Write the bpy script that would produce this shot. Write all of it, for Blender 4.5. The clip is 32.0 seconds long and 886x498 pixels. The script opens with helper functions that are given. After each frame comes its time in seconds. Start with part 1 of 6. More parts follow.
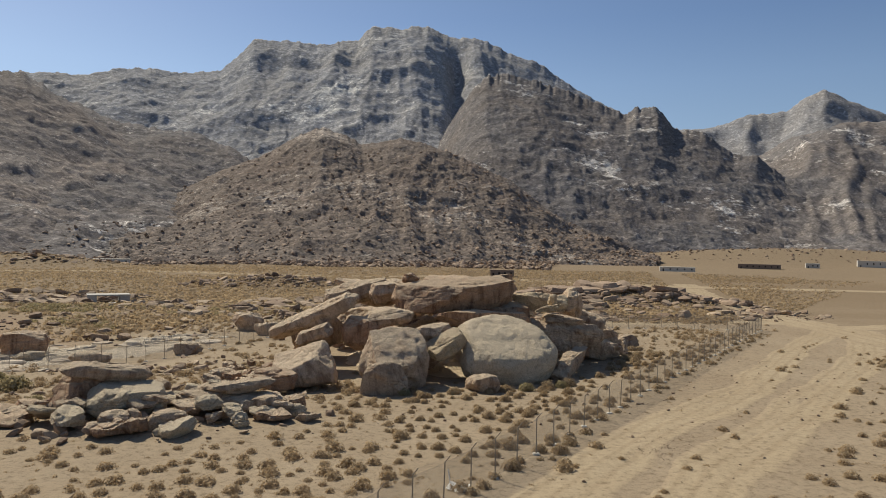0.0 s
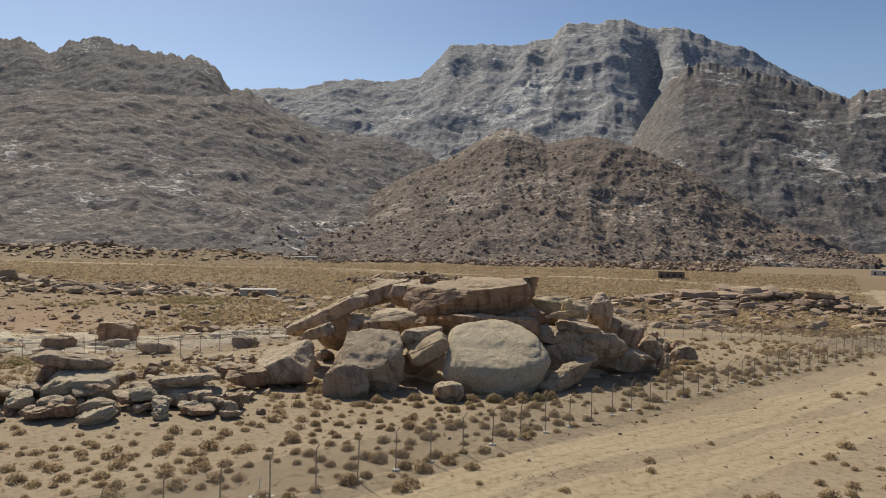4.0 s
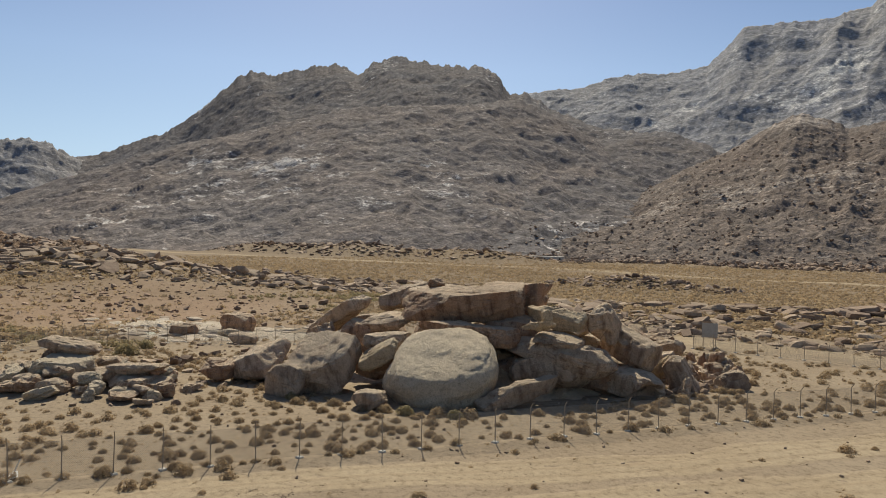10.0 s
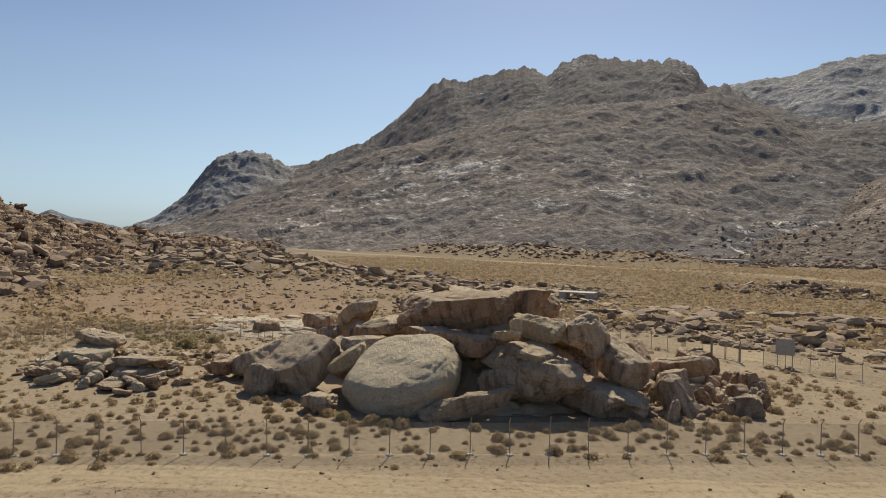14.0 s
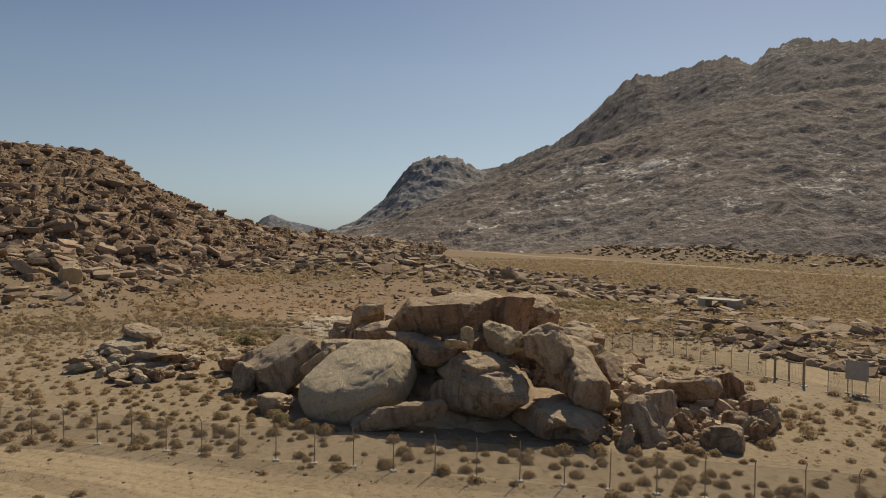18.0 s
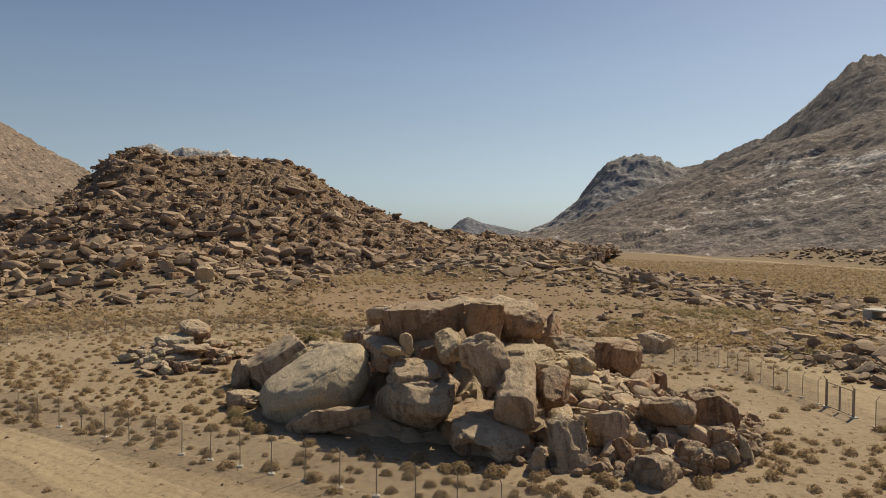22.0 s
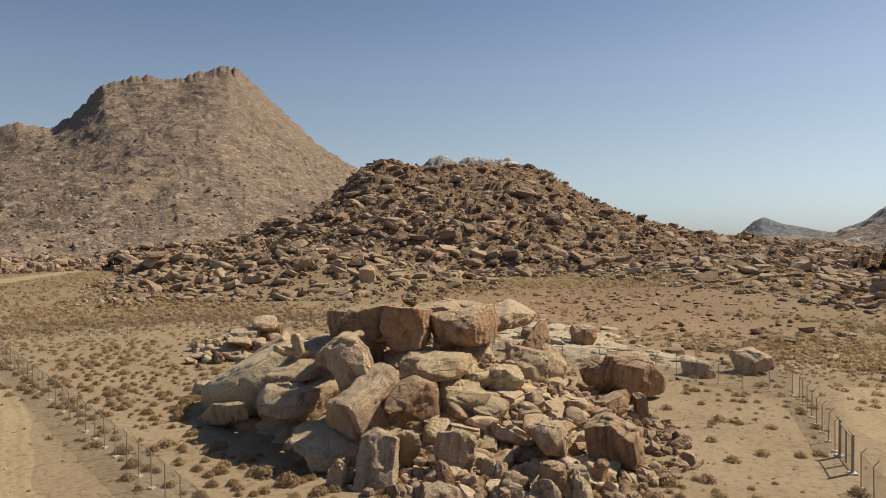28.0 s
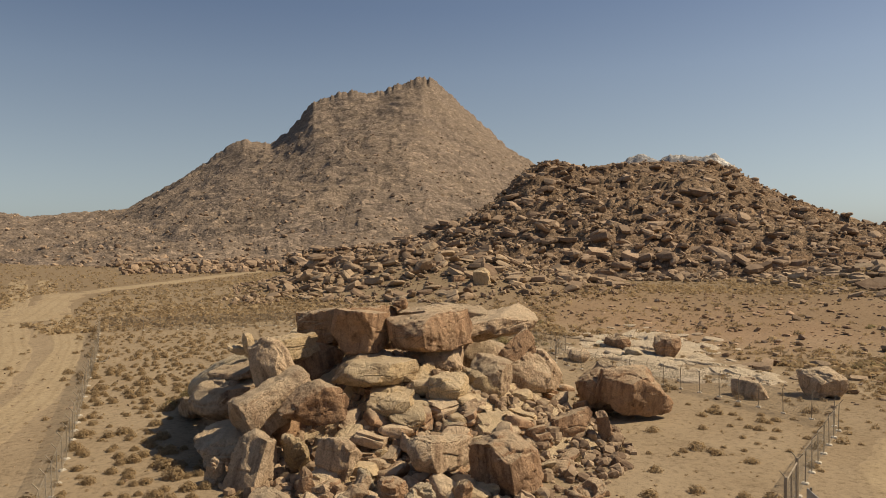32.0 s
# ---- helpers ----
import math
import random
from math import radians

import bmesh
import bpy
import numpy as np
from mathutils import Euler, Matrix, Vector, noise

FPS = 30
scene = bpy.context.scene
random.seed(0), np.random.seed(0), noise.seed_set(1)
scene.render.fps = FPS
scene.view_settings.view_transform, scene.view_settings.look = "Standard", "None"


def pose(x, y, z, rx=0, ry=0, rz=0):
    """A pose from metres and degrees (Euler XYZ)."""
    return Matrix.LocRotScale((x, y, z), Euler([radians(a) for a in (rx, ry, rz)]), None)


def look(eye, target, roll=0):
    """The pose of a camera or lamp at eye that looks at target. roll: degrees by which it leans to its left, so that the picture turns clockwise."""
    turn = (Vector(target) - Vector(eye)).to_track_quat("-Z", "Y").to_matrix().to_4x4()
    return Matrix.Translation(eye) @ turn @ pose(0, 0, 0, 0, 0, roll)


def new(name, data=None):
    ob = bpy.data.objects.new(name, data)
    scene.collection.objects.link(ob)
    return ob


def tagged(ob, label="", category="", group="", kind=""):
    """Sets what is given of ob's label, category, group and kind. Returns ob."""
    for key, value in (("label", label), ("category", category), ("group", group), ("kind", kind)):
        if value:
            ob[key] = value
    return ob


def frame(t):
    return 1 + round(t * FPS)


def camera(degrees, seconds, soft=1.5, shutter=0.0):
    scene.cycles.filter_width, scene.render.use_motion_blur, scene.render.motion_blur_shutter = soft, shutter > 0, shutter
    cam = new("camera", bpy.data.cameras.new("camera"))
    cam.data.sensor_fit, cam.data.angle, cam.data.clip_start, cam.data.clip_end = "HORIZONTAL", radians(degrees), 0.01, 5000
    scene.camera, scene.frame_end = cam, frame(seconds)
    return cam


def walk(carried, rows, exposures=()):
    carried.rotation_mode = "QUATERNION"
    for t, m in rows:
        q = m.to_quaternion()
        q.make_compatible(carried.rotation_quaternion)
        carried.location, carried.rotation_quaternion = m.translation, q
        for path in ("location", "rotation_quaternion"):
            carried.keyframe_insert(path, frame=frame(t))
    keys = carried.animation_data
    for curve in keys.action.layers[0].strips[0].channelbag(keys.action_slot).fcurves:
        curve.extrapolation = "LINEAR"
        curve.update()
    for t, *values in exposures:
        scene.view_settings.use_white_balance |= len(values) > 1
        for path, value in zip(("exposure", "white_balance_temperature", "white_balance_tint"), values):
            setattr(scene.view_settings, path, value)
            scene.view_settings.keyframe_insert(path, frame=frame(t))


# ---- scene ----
cam = camera(63.6, 32.0, soft=1.0)
METRES, EYE, TILT, LEAN, TURN = 153.0, 13.0, 0.0, 0.0, 0.0
SUN, SKY = 4.9, 0.127
LOOK = [(0.0, -0.02, 6800, 5), (14.0, -0.08, 7000, 5), (16.5, -0.42, 7500, 6), (20.3, -0.43, 7900, 7), (21.2, -0.31, 7900, 7), (23.0, -0.06, 7800, 7), (27.5, 0.05, 7800, 8), (29.5, -0.07, 8200, 9), (32.0, -0.12, 8600, 10)]
ROWS = [
    (0.0, 0.0, 0.0, 0.0, 0.01, -0.3, -1.12),
    (1.0, 0.0308, 0.005, 0.0009, 4.33, -0.4, -1.19),
    (1.5, 0.046, 0.0081, 0.0013, 6.26, -0.46, -1.22),
    (2.0, 0.0612, 0.0116, 0.0019, 7.94, -0.48, -1.22),
    (2.5, 0.0761, 0.0155, 0.0023, 9.72, -0.51, -1.25),
    (3.0, 0.0909, 0.0201, 0.0027, 11.83, -0.57, -1.25),
    (3.5, 0.1056, 0.0251, 0.0032, 13.89, -0.63, -1.27),
    (5.5, 0.1631, 0.0491, 0.0054, 21.39, -0.88, -1.21),
    (6.0, 0.1768, 0.0565, 0.006, 23.3, -0.94, -1.24),
    (6.5, 0.1903, 0.0644, 0.0064, 25.18, -0.98, -1.23),
    (7.0, 0.2036, 0.0726, 0.0069, 27.04, -1.03, -1.22),
    (7.5, 0.2166, 0.0812, 0.0075, 28.94, -1.07, -1.22),
    (8.0, 0.2292, 0.0902, 0.0079, 30.93, -1.1, -1.23),
    (8.5, 0.2416, 0.0997, 0.0084, 32.91, -1.14, -1.23),
    (9.0, 0.2537, 0.1096, 0.0089, 34.87, -1.17, -1.22),
    (9.5, 0.2654, 0.1199, 0.0093, 36.81, -1.21, -1.22),
    (10.0, 0.2768, 0.1306, 0.0098, 38.66, -1.23, -1.21),
    (10.5, 0.2878, 0.1417, 0.0104, 40.53, -1.25, -1.21),
    (11.0, 0.2984, 0.1532, 0.0108, 42.46, -1.28, -1.19),
    (11.5, 0.3086, 0.165, 0.0112, 44.43, -1.3, -1.13),
    (12.0, 0.3184, 0.1771, 0.0117, 46.41, -1.33, -1.12),
    (12.5, 0.3278, 0.1895, 0.0121, 48.43, -1.34, -1.12),
    (13.0, 0.3367, 0.2023, 0.0125, 50.33, -1.36, -1.13),
    (13.5, 0.3453, 0.2154, 0.0129, 52.16, -1.37, -1.09),
    (14.0, 0.3533, 0.2287, 0.0132, 54.23, -1.41, -1.07),
    (14.5, 0.361, 0.2424, 0.0135, 56.29, -1.42, -1.03),
    (16.5, 0.3846, 0.3003, 0.0146, 63.89, -1.49, -0.92),
    (17.0, 0.3901, 0.3149, 0.0151, 65.89, -1.51, -0.89),
    (17.5, 0.395, 0.3297, 0.0156, 67.91, -1.52, -0.88),
    (18.0, 0.3993, 0.3447, 0.0159, 69.82, -1.52, -0.83),
    (18.5, 0.4033, 0.3598, 0.0163, 71.68, -1.54, -0.81),
    (19.0, 0.4067, 0.3751, 0.0166, 73.64, -1.55, -0.78),
    (19.5, 0.4097, 0.3905, 0.017, 75.73, -1.55, -0.73),
    (20.0, 0.4122, 0.406, 0.0174, 77.71, -1.56, -0.69),
    (20.5, 0.4141, 0.4216, 0.0177, 79.7, -1.56, -0.65),
    (21.0, 0.4155, 0.4372, 0.018, 81.69, -1.56, -0.61),
    (21.5, 0.4163, 0.453, 0.0182, 83.65, -1.56, -0.58),
    (22.0, 0.4166, 0.4688, 0.0185, 85.67, -1.57, -0.54),
    (22.5, 0.4163, 0.4846, 0.0187, 87.63, -1.55, -0.51),
    (23.0, 0.4155, 0.5004, 0.0189, 89.48, -1.54, -0.48),
    (23.5, 0.4142, 0.5161, 0.0189, 91.34, -1.53, -0.45),
    (24.0, 0.4123, 0.5319, 0.0188, 93.22, -1.53, -0.39),
    (24.5, 0.4099, 0.5474, 0.0187, 95.11, -1.53, -0.34),
    (25.0, 0.4069, 0.5629, 0.0185, 96.89, -1.51, -0.3),
    (25.5, 0.4033, 0.5781, 0.0184, 98.87, -1.49, -0.24),
    (27.5, 0.3817, 0.6368, 0.0171, 106.55, -1.39, 0.07),
    (28.0, 0.3758, 0.6513, 0.017, 108.36, -1.37, 0.12),
    (28.5, 0.3693, 0.6654, 0.0168, 110.36, -1.35, 0.18),
    (29.0, 0.3622, 0.6794, 0.0166, 112.32, -1.34, 0.24),
    (29.5, 0.3547, 0.6931, 0.0163, 114.21, -1.32, 0.31),
    (30.0, 0.3467, 0.7066, 0.0162, 116.28, -1.27, 0.34),
    (30.5, 0.3381, 0.7197, 0.0162, 118.44, -1.23, 0.39),
    (31.0, 0.3298, 0.7317, 0.0162, 120.32, -1.18, 0.44),
    (31.5, 0.3204, 0.7443, 0.0161, 122.3, -1.13, 0.5),
    (32.0, 0.3105, 0.7564, 0.0159, 124.31, -1.07, 0.52),
]
SUN_YAW, SUN_UP = 44.0, 46.0            # the sun stands left of +y by the first, above the horizon by the second
walk(cam, [(t, pose(0, 0, EYE, TILT, LEAN, TURN) @ pose(METRES * x, METRES * y, METRES * z, 90 + pitch, roll, yaw)) for t, x, y, z, yaw, pitch, roll in ROWS],
     exposures=LOOK)

# ---- world and sun ----
world = bpy.data.worlds.new("desert_sky")
scene.world = world
world.use_nodes = True
wn = world.node_tree
sky = wn.nodes.new("ShaderNodeTexSky")
sky.sky_type, sky.sun_disc = "NISHITA", False
sky.sun_elevation, sky.sun_rotation = radians(SUN_UP), radians(-SUN_YAW)
sky.altitude, sky.air_density, sky.dust_density, sky.ozone_density = 1000, 0.62, 1.0, 2.6
# thin dust haze: the sky pales to a dull blue-white towards the horizon all round
up_at = wn.nodes.new("ShaderNodeTexCoord")
part_z = wn.nodes.new("ShaderNodeSeparateXYZ")
wn.links.new(up_at.outputs["Generated"], part_z.inputs[0])
haze = wn.nodes.new("ShaderNodeValToRGB")
haze.color_ramp.elements[0].position, haze.color_ramp.elements[0].color = 0.0, (0.7, 0.7, 0.7, 1)
haze.color_ramp.elements[1].position, haze.color_ramp.elements[1].color = 0.3, (0.0, 0.0, 0.0, 1)
wn.links.new(part_z.outputs[2], haze.inputs[0])
tinted = wn.nodes.new("ShaderNodeMix")
tinted.data_type, tinted.blend_type = "RGBA", "COLOR"
wn.links.new(haze.outputs[0], tinted.inputs[0])
wn.links.new(sky.outputs[0], tinted.inputs[6])
tinted.inputs[7].default_value = (0.60, 0.79, 1.0, 1)
low = wn.nodes.new("ShaderNodeValToRGB")
low.color_ramp.elements[0].position, low.color_ramp.elements[0].color = 0.0, (0.72, 0.72, 0.72, 1)
low.color_ramp.elements[1].position, low.color_ramp.elements[1].color = 0.22, (1, 1, 1, 1)
wn.links.new(part_z.outputs[2], low.inputs[0])
dim = wn.nodes.new("ShaderNodeMix")
dim.data_type, dim.blend_type = "RGBA", "MULTIPLY"
dim.inputs[0].default_value = 1.0
wn.links.new(tinted.outputs[2], dim.inputs[6])
wn.links.new(low.outputs[0], dim.inputs[7])
wn.links.new(dim.outputs[2], wn.nodes["Background"].inputs[0])
wn.nodes["Background"].inputs[1].default_value = SKY
sun_dir = Vector((-math.sin(radians(SUN_YAW)) * math.cos(radians(SUN_UP)), math.cos(radians(SUN_YAW)) * math.cos(radians(SUN_UP)), math.sin(radians(SUN_UP))))
sun = new("sun", bpy.data.lights.new("sun", "SUN"))
sun.data.energy, sun.data.angle, sun.data.color = SUN, radians(0.5), (1.0, 0.935, 0.83)
sun.matrix_world = look(sun_dir * 300, (0, 0, 0))

# ---- noise in numpy ----
def hashed(ix, iy, iz, seed):
    h = (ix.astype(np.int64) * 374761393 + iy.astype(np.int64) * 668265263 + iz.astype(np.int64) * 1274126177 + seed * 974634777) & 0xFFFFFFFF
    h = ((h ^ (h >> 13)) * 1274126177) & 0xFFFFFFFF
    h = ((h ^ (h >> 16)) * 2246822519) & 0xFFFFFFFF
    return ((h ^ (h >> 15)) & 0xFFFFFF) / 16777215.0


def vnoise(p, seed=0):
    """Smooth value noise, -1 to 1, at points p (n x 3)."""
    i = np.floor(p)
    f = p - i
    f = f * f * f * (f * (f * 6 - 15) + 10)
    i = i.astype(np.int64)
    out = 0
    for dx in (0, 1):
        wx = f[:, 0] if dx else 1 - f[:, 0]
        for dy in (0, 1):
            wy = f[:, 1] if dy else 1 - f[:, 1]
            for dz in (0, 1):
                wz = f[:, 2] if dz else 1 - f[:, 2]
                out = out + wx * wy * wz * hashed(i[:, 0] + dx, i[:, 1] + dy, i[:, 2] + dz, seed)
    return out * 2 - 1


def fbm(p, octaves=4, seed=0, gain=0.5, ridged=False):
    total, amp, out = 0, 1.0, 0
    for k in range(octaves):
        n = vnoise(p * 2.03 ** k + 17.3 * k, seed + k)
        out = out + amp * ((1 - 2 * np.abs(n)) if ridged else n)
        total += amp
        amp *= gain
    return out / total


def blocks(x, y, cell, seed, long=(1.5, 0.8)):
    """A field of tilted, stepped rock blocks over the plane: about -0.5 to 1."""
    gx, gy = x / (cell * long[0]), y / (cell * long[1])
    ix, iy = np.floor(gx).astype(np.int64), np.floor(gy).astype(np.int64)
    near, out = np.full(gx.shape, 1e9), np.zeros(gx.shape)
    for dx in (-1, 0, 1):
        for dy in (-1, 0, 1):
            jx, jy = ix + dx, iy + dy
            zero = np.zeros_like(jx)
            ex, ey = gx - jx - hashed(jx, jy, zero, seed), gy - jy - hashed(jx, jy, zero + 1, seed)
            d = ex * ex + ey * ey
            h = hashed(jx, jy, zero + 2, seed) ** 1.6 + 0.9 * ex * (hashed(jx, jy, zero + 3, seed) - 0.5) + 1.1 * ey * (hashed(jx, jy, zero + 4, seed) - 0.75)
            out = np.where(d < near, h, out)
            near = np.minimum(near, d)
    return out


def smooth(u):
    u = np.clip(u, 0, 1)
    return u * u * (3 - 2 * u)


# ---- materials ----
def nodes_of(name, rough=0.9):
    m = bpy.data.materials.new(name)
    m.use_nodes = True
    b = m.node_tree.nodes["Principled BSDF"]
    b.inputs["Roughness"].default_value = rough
    b.inputs["Specular IOR Level"].default_value = 0.25
    return m, m.node_tree, b


def add(nt, kind, **sets):
    n = nt.nodes.new("ShaderNode" + kind)
    for k, v in sets.items():
        n.inputs[k.replace("_", " ")].default_value = v
    return n


def ramp(nt, source, stops):
    r = nt.nodes.new("ShaderNodeValToRGB")
    els = r.color_ramp.elements
    while len(els) < len(stops):
        els.new(0.5)
    for e, (at, c) in zip(els, stops):
        e.position, e.color = at, (*c, 1)
    nt.links.new(source, r.inputs[0])
    return r.outputs[0]


def mixed(nt, factor, a, b, kind="MIX"):
    m = nt.nodes.new("ShaderNodeMix")
    m.data_type, m.blend_type = "RGBA", kind
    for socket, v in ((m.inputs[0], factor), (m.inputs[6], a), (m.inputs[7], b)):
        if isinstance(v, (int, float)):
            socket.default_value = v
        elif isinstance(v, tuple):
            socket.default_value = (*v, 1)
        else:
            nt.links.new(v, socket)
    return m.outputs[2]


def maths(nt, op, a, b=0.0):
    m = nt.nodes.new("ShaderNodeMath")
    m.operation = op
    for socket, v in zip(m.inputs, (a, b)):
        if isinstance(v, (int, float)):
            socket.default_value = v
        else:
            nt.links.new(v, socket)
    return m.outputs[0]


def noise_of(nt, where, scale, detail=4.0, rough=0.55, distort=0.0):
    n = add(nt, "TexNoise", Scale=scale, Detail=detail, Roughness=rough, Distortion=distort)
    nt.links.new(where, n.inputs["Vector"])
    return n.outputs[0]


def scaled(nt, where, s):
    n = nt.nodes.new("ShaderNodeMapping")
    n.inputs["Scale"].default_value = s
    nt.links.new(where, n.inputs["Vector"])
    return n.outputs[0]


def bumped(nt, b, height, strength, distance):
    n = add(nt, "Bump", Strength=strength, Distance=distance)
    nt.links.new(height, n.inputs["Height"])
    nt.links.new(n.outputs[0], b.inputs["Normal"])


def rock_material(name, light, mid, dark, varnish=0.45, grain=1.0, own=True, cracked=0.4):
    """Weathered granite: grainy body, upper faces paled by dust and painted-in sun, rust-dark desert varnish in
    patches.
    """
    m, nt, b = nodes_of(name, 0.88)
    tc = nt.nodes.new("ShaderNodeTexCoord")
    info = nt.nodes.new("ShaderNodeObjectInfo")
    where = tc.outputs["Object"]
    if own:
        shift = nt.nodes.new("ShaderNodeVectorMath")
        shift.operation = "MULTIPLY_ADD"
        nt.links.new(info.outputs["Random"], shift.inputs[0])
        shift.inputs[1].default_value = (90, 57, 31)
        nt.links.new(where, shift.inputs[2])
        where = shift.outputs[0]
    big = noise_of(nt, where, 0.35 * grain, 5, 0.6, 0.6)
    fine = noise_of(nt, where, 9 * grain, 5, 0.7)
    mid_n = noise_of(nt, where, 1.6 * grain, 6, 0.65)
    streak = noise_of(nt, scaled(nt, where, (1.2, 1.2, 0.18)), 1.3 * grain, 4, 0.6)
    base = ramp(nt, big, [(0.3, mid), (0.55, light), (0.75, tuple(0.5 * (a + c) for a, c in zip(light, mid)))])
    base = mixed(nt, ramp(nt, mid_n, [(0.42, (0, 0, 0)), (0.68, (0.55, 0.55, 0.55))]), base, mid)
    coat = maths(nt, "MULTIPLY", ramp(nt, streak, [(0.48, (0, 0, 0)), (0.66, (1, 1, 1))]), varnish)
    base = mixed(nt, coat, base, dark)
    grit = noise_of(nt, where, 24 * grain, 4, 0.75)
    spots = noise_of(nt, where, 3.4 * grain, 6, 0.72, 0.4)
    pits = ramp(nt, fine, [(0.28, (0.62, 0.59, 0.57)), (0.5, (1, 1, 1)), (0.75, (1.16, 1.15, 1.13))])
    base = mixed(nt, 1.0, base, pits, "MULTIPLY")
    base = mixed(nt, 1.0, base, ramp(nt, grit, [(0.3, (0.86, 0.85, 0.84)), (0.55, (1, 1, 1)), (0.8, (1.08, 1.08, 1.08))]), "MULTIPLY")
    base = mixed(nt, 1.0, base, ramp(nt, spots, [(0.3, (0.62, 0.58, 0.55)), (0.44, (1, 1, 1)), (0.7, (1.12, 1.11, 1.09))]), "MULTIPLY")
    # joints: thin dark cracks along a few wandering planes, broken off where the rock is whole
    bent = nt.nodes.new("ShaderNodeVectorMath")
    bent.operation = "MULTIPLY_ADD"
    nt.links.new(mid_n, bent.inputs[0])
    bent.inputs[1].default_value = (0.25, 0.2, 0.3)
    nt.links.new(where, bent.inputs[2])
    cell = nt.nodes.new("ShaderNodeTexVoronoi")
    cell.feature = "DISTANCE_TO_EDGE"
    cell.inputs["Scale"].default_value = 0.34 * grain
    nt.links.new(scaled(nt, bent.outputs[0], (0.8, 0.8, 1.35)), cell.inputs["Vector"])
    open_at = ramp(nt, big, [(0.5, (0, 0, 0)), (0.6, (1, 1, 1))])
    joint = maths(nt, "MULTIPLY", ramp(nt, cell.outputs["Distance"], [(0.0, (1, 1, 1)), (0.02, (0, 0, 0))]), open_at)
    joint = maths(nt, "MULTIPLY", joint, cracked)
    base = mixed(nt, joint, base, tuple(0.35 * c for c in dark))
    geo = nt.nodes.new("ShaderNodeNewGeometry")
    up = nt.nodes.new("ShaderNodeSeparateXYZ")
    nt.links.new(geo.outputs["Normal"], up.inputs[0])
    # upward faces turn paler: settled dust, plus sunlit tops painted into the colour
    sunlit_dust = maths(nt, "ADD", up.outputs[2], maths(nt, "MULTIPLY", maths(nt, "SUBTRACT", big, 0.5), 0.8))
    base = mixed(nt, maths(nt, "MULTIPLY", ramp(nt, sunlit_dust, [(0.55, (0, 0, 0)), (0.9, (1, 1, 1))]), 0.52), base, tuple(min(0.62, v * 1.2) for v in (0.52, 0.42, 0.30)))
    if own:
        vary = nt.nodes.new("ShaderNodeHueSaturation")
        nt.links.new(base, vary.inputs["Color"])
        nt.links.new(maths(nt, "MULTIPLY_ADD", info.outputs["Random"], 0.22), vary.inputs["Value"])
        vary.inputs["Value"].links[0].from_node.inputs[2].default_value = 0.89
        base = vary.outputs[0]
    nt.links.new(base, b.inputs["Base Color"])
    h = maths(nt, "ADD", maths(nt, "MULTIPLY", fine, 0.8), maths(nt, "ADD", mid_n, maths(nt, "MULTIPLY", spots, 0.7)))
    h = maths(nt, "SUBTRACT", h, maths(nt, "MULTIPLY", joint, 0.5))
    bumped(nt, b, h, 1.0, 0.26 / grain)
    return m


def loose_rock_material(name, light, mid, dark, scale=0.5):
    """Rocks joined into one sheet: each island gets a tone of its own."""
    m, nt, b = nodes_of(name, 0.9)
    geo = nt.nodes.new("ShaderNodeNewGeometry")
    where = geo.outputs["Position"]
    n1 = noise_of(nt, where, scale, 5, 0.65)
    n2 = noise_of(nt, where, scale * 7, 4, 0.7)
    tone = ramp(nt, geo.outputs["Random Per Island"], [(0.0, dark), (0.35, mid), (0.8, light), (1.0, tuple(min(0.62, 1.25 * c) for c in light))])
    base = mixed(nt, ramp(nt, n1, [(0.4, (0, 0, 0)), (0.66, (0.8, 0.8, 0.8))]), tone, mid)
    base = mixed(nt, 1.0, base, ramp(nt, n2, [(0.3, (0.65, 0.63, 0.6)), (0.6, (1.05, 1.05, 1.05))]), "MULTIPLY")
    nt.links.new(base, b.inputs["Base Color"])
    bumped(nt, b, n2, 0.6, 0.12)
    return m


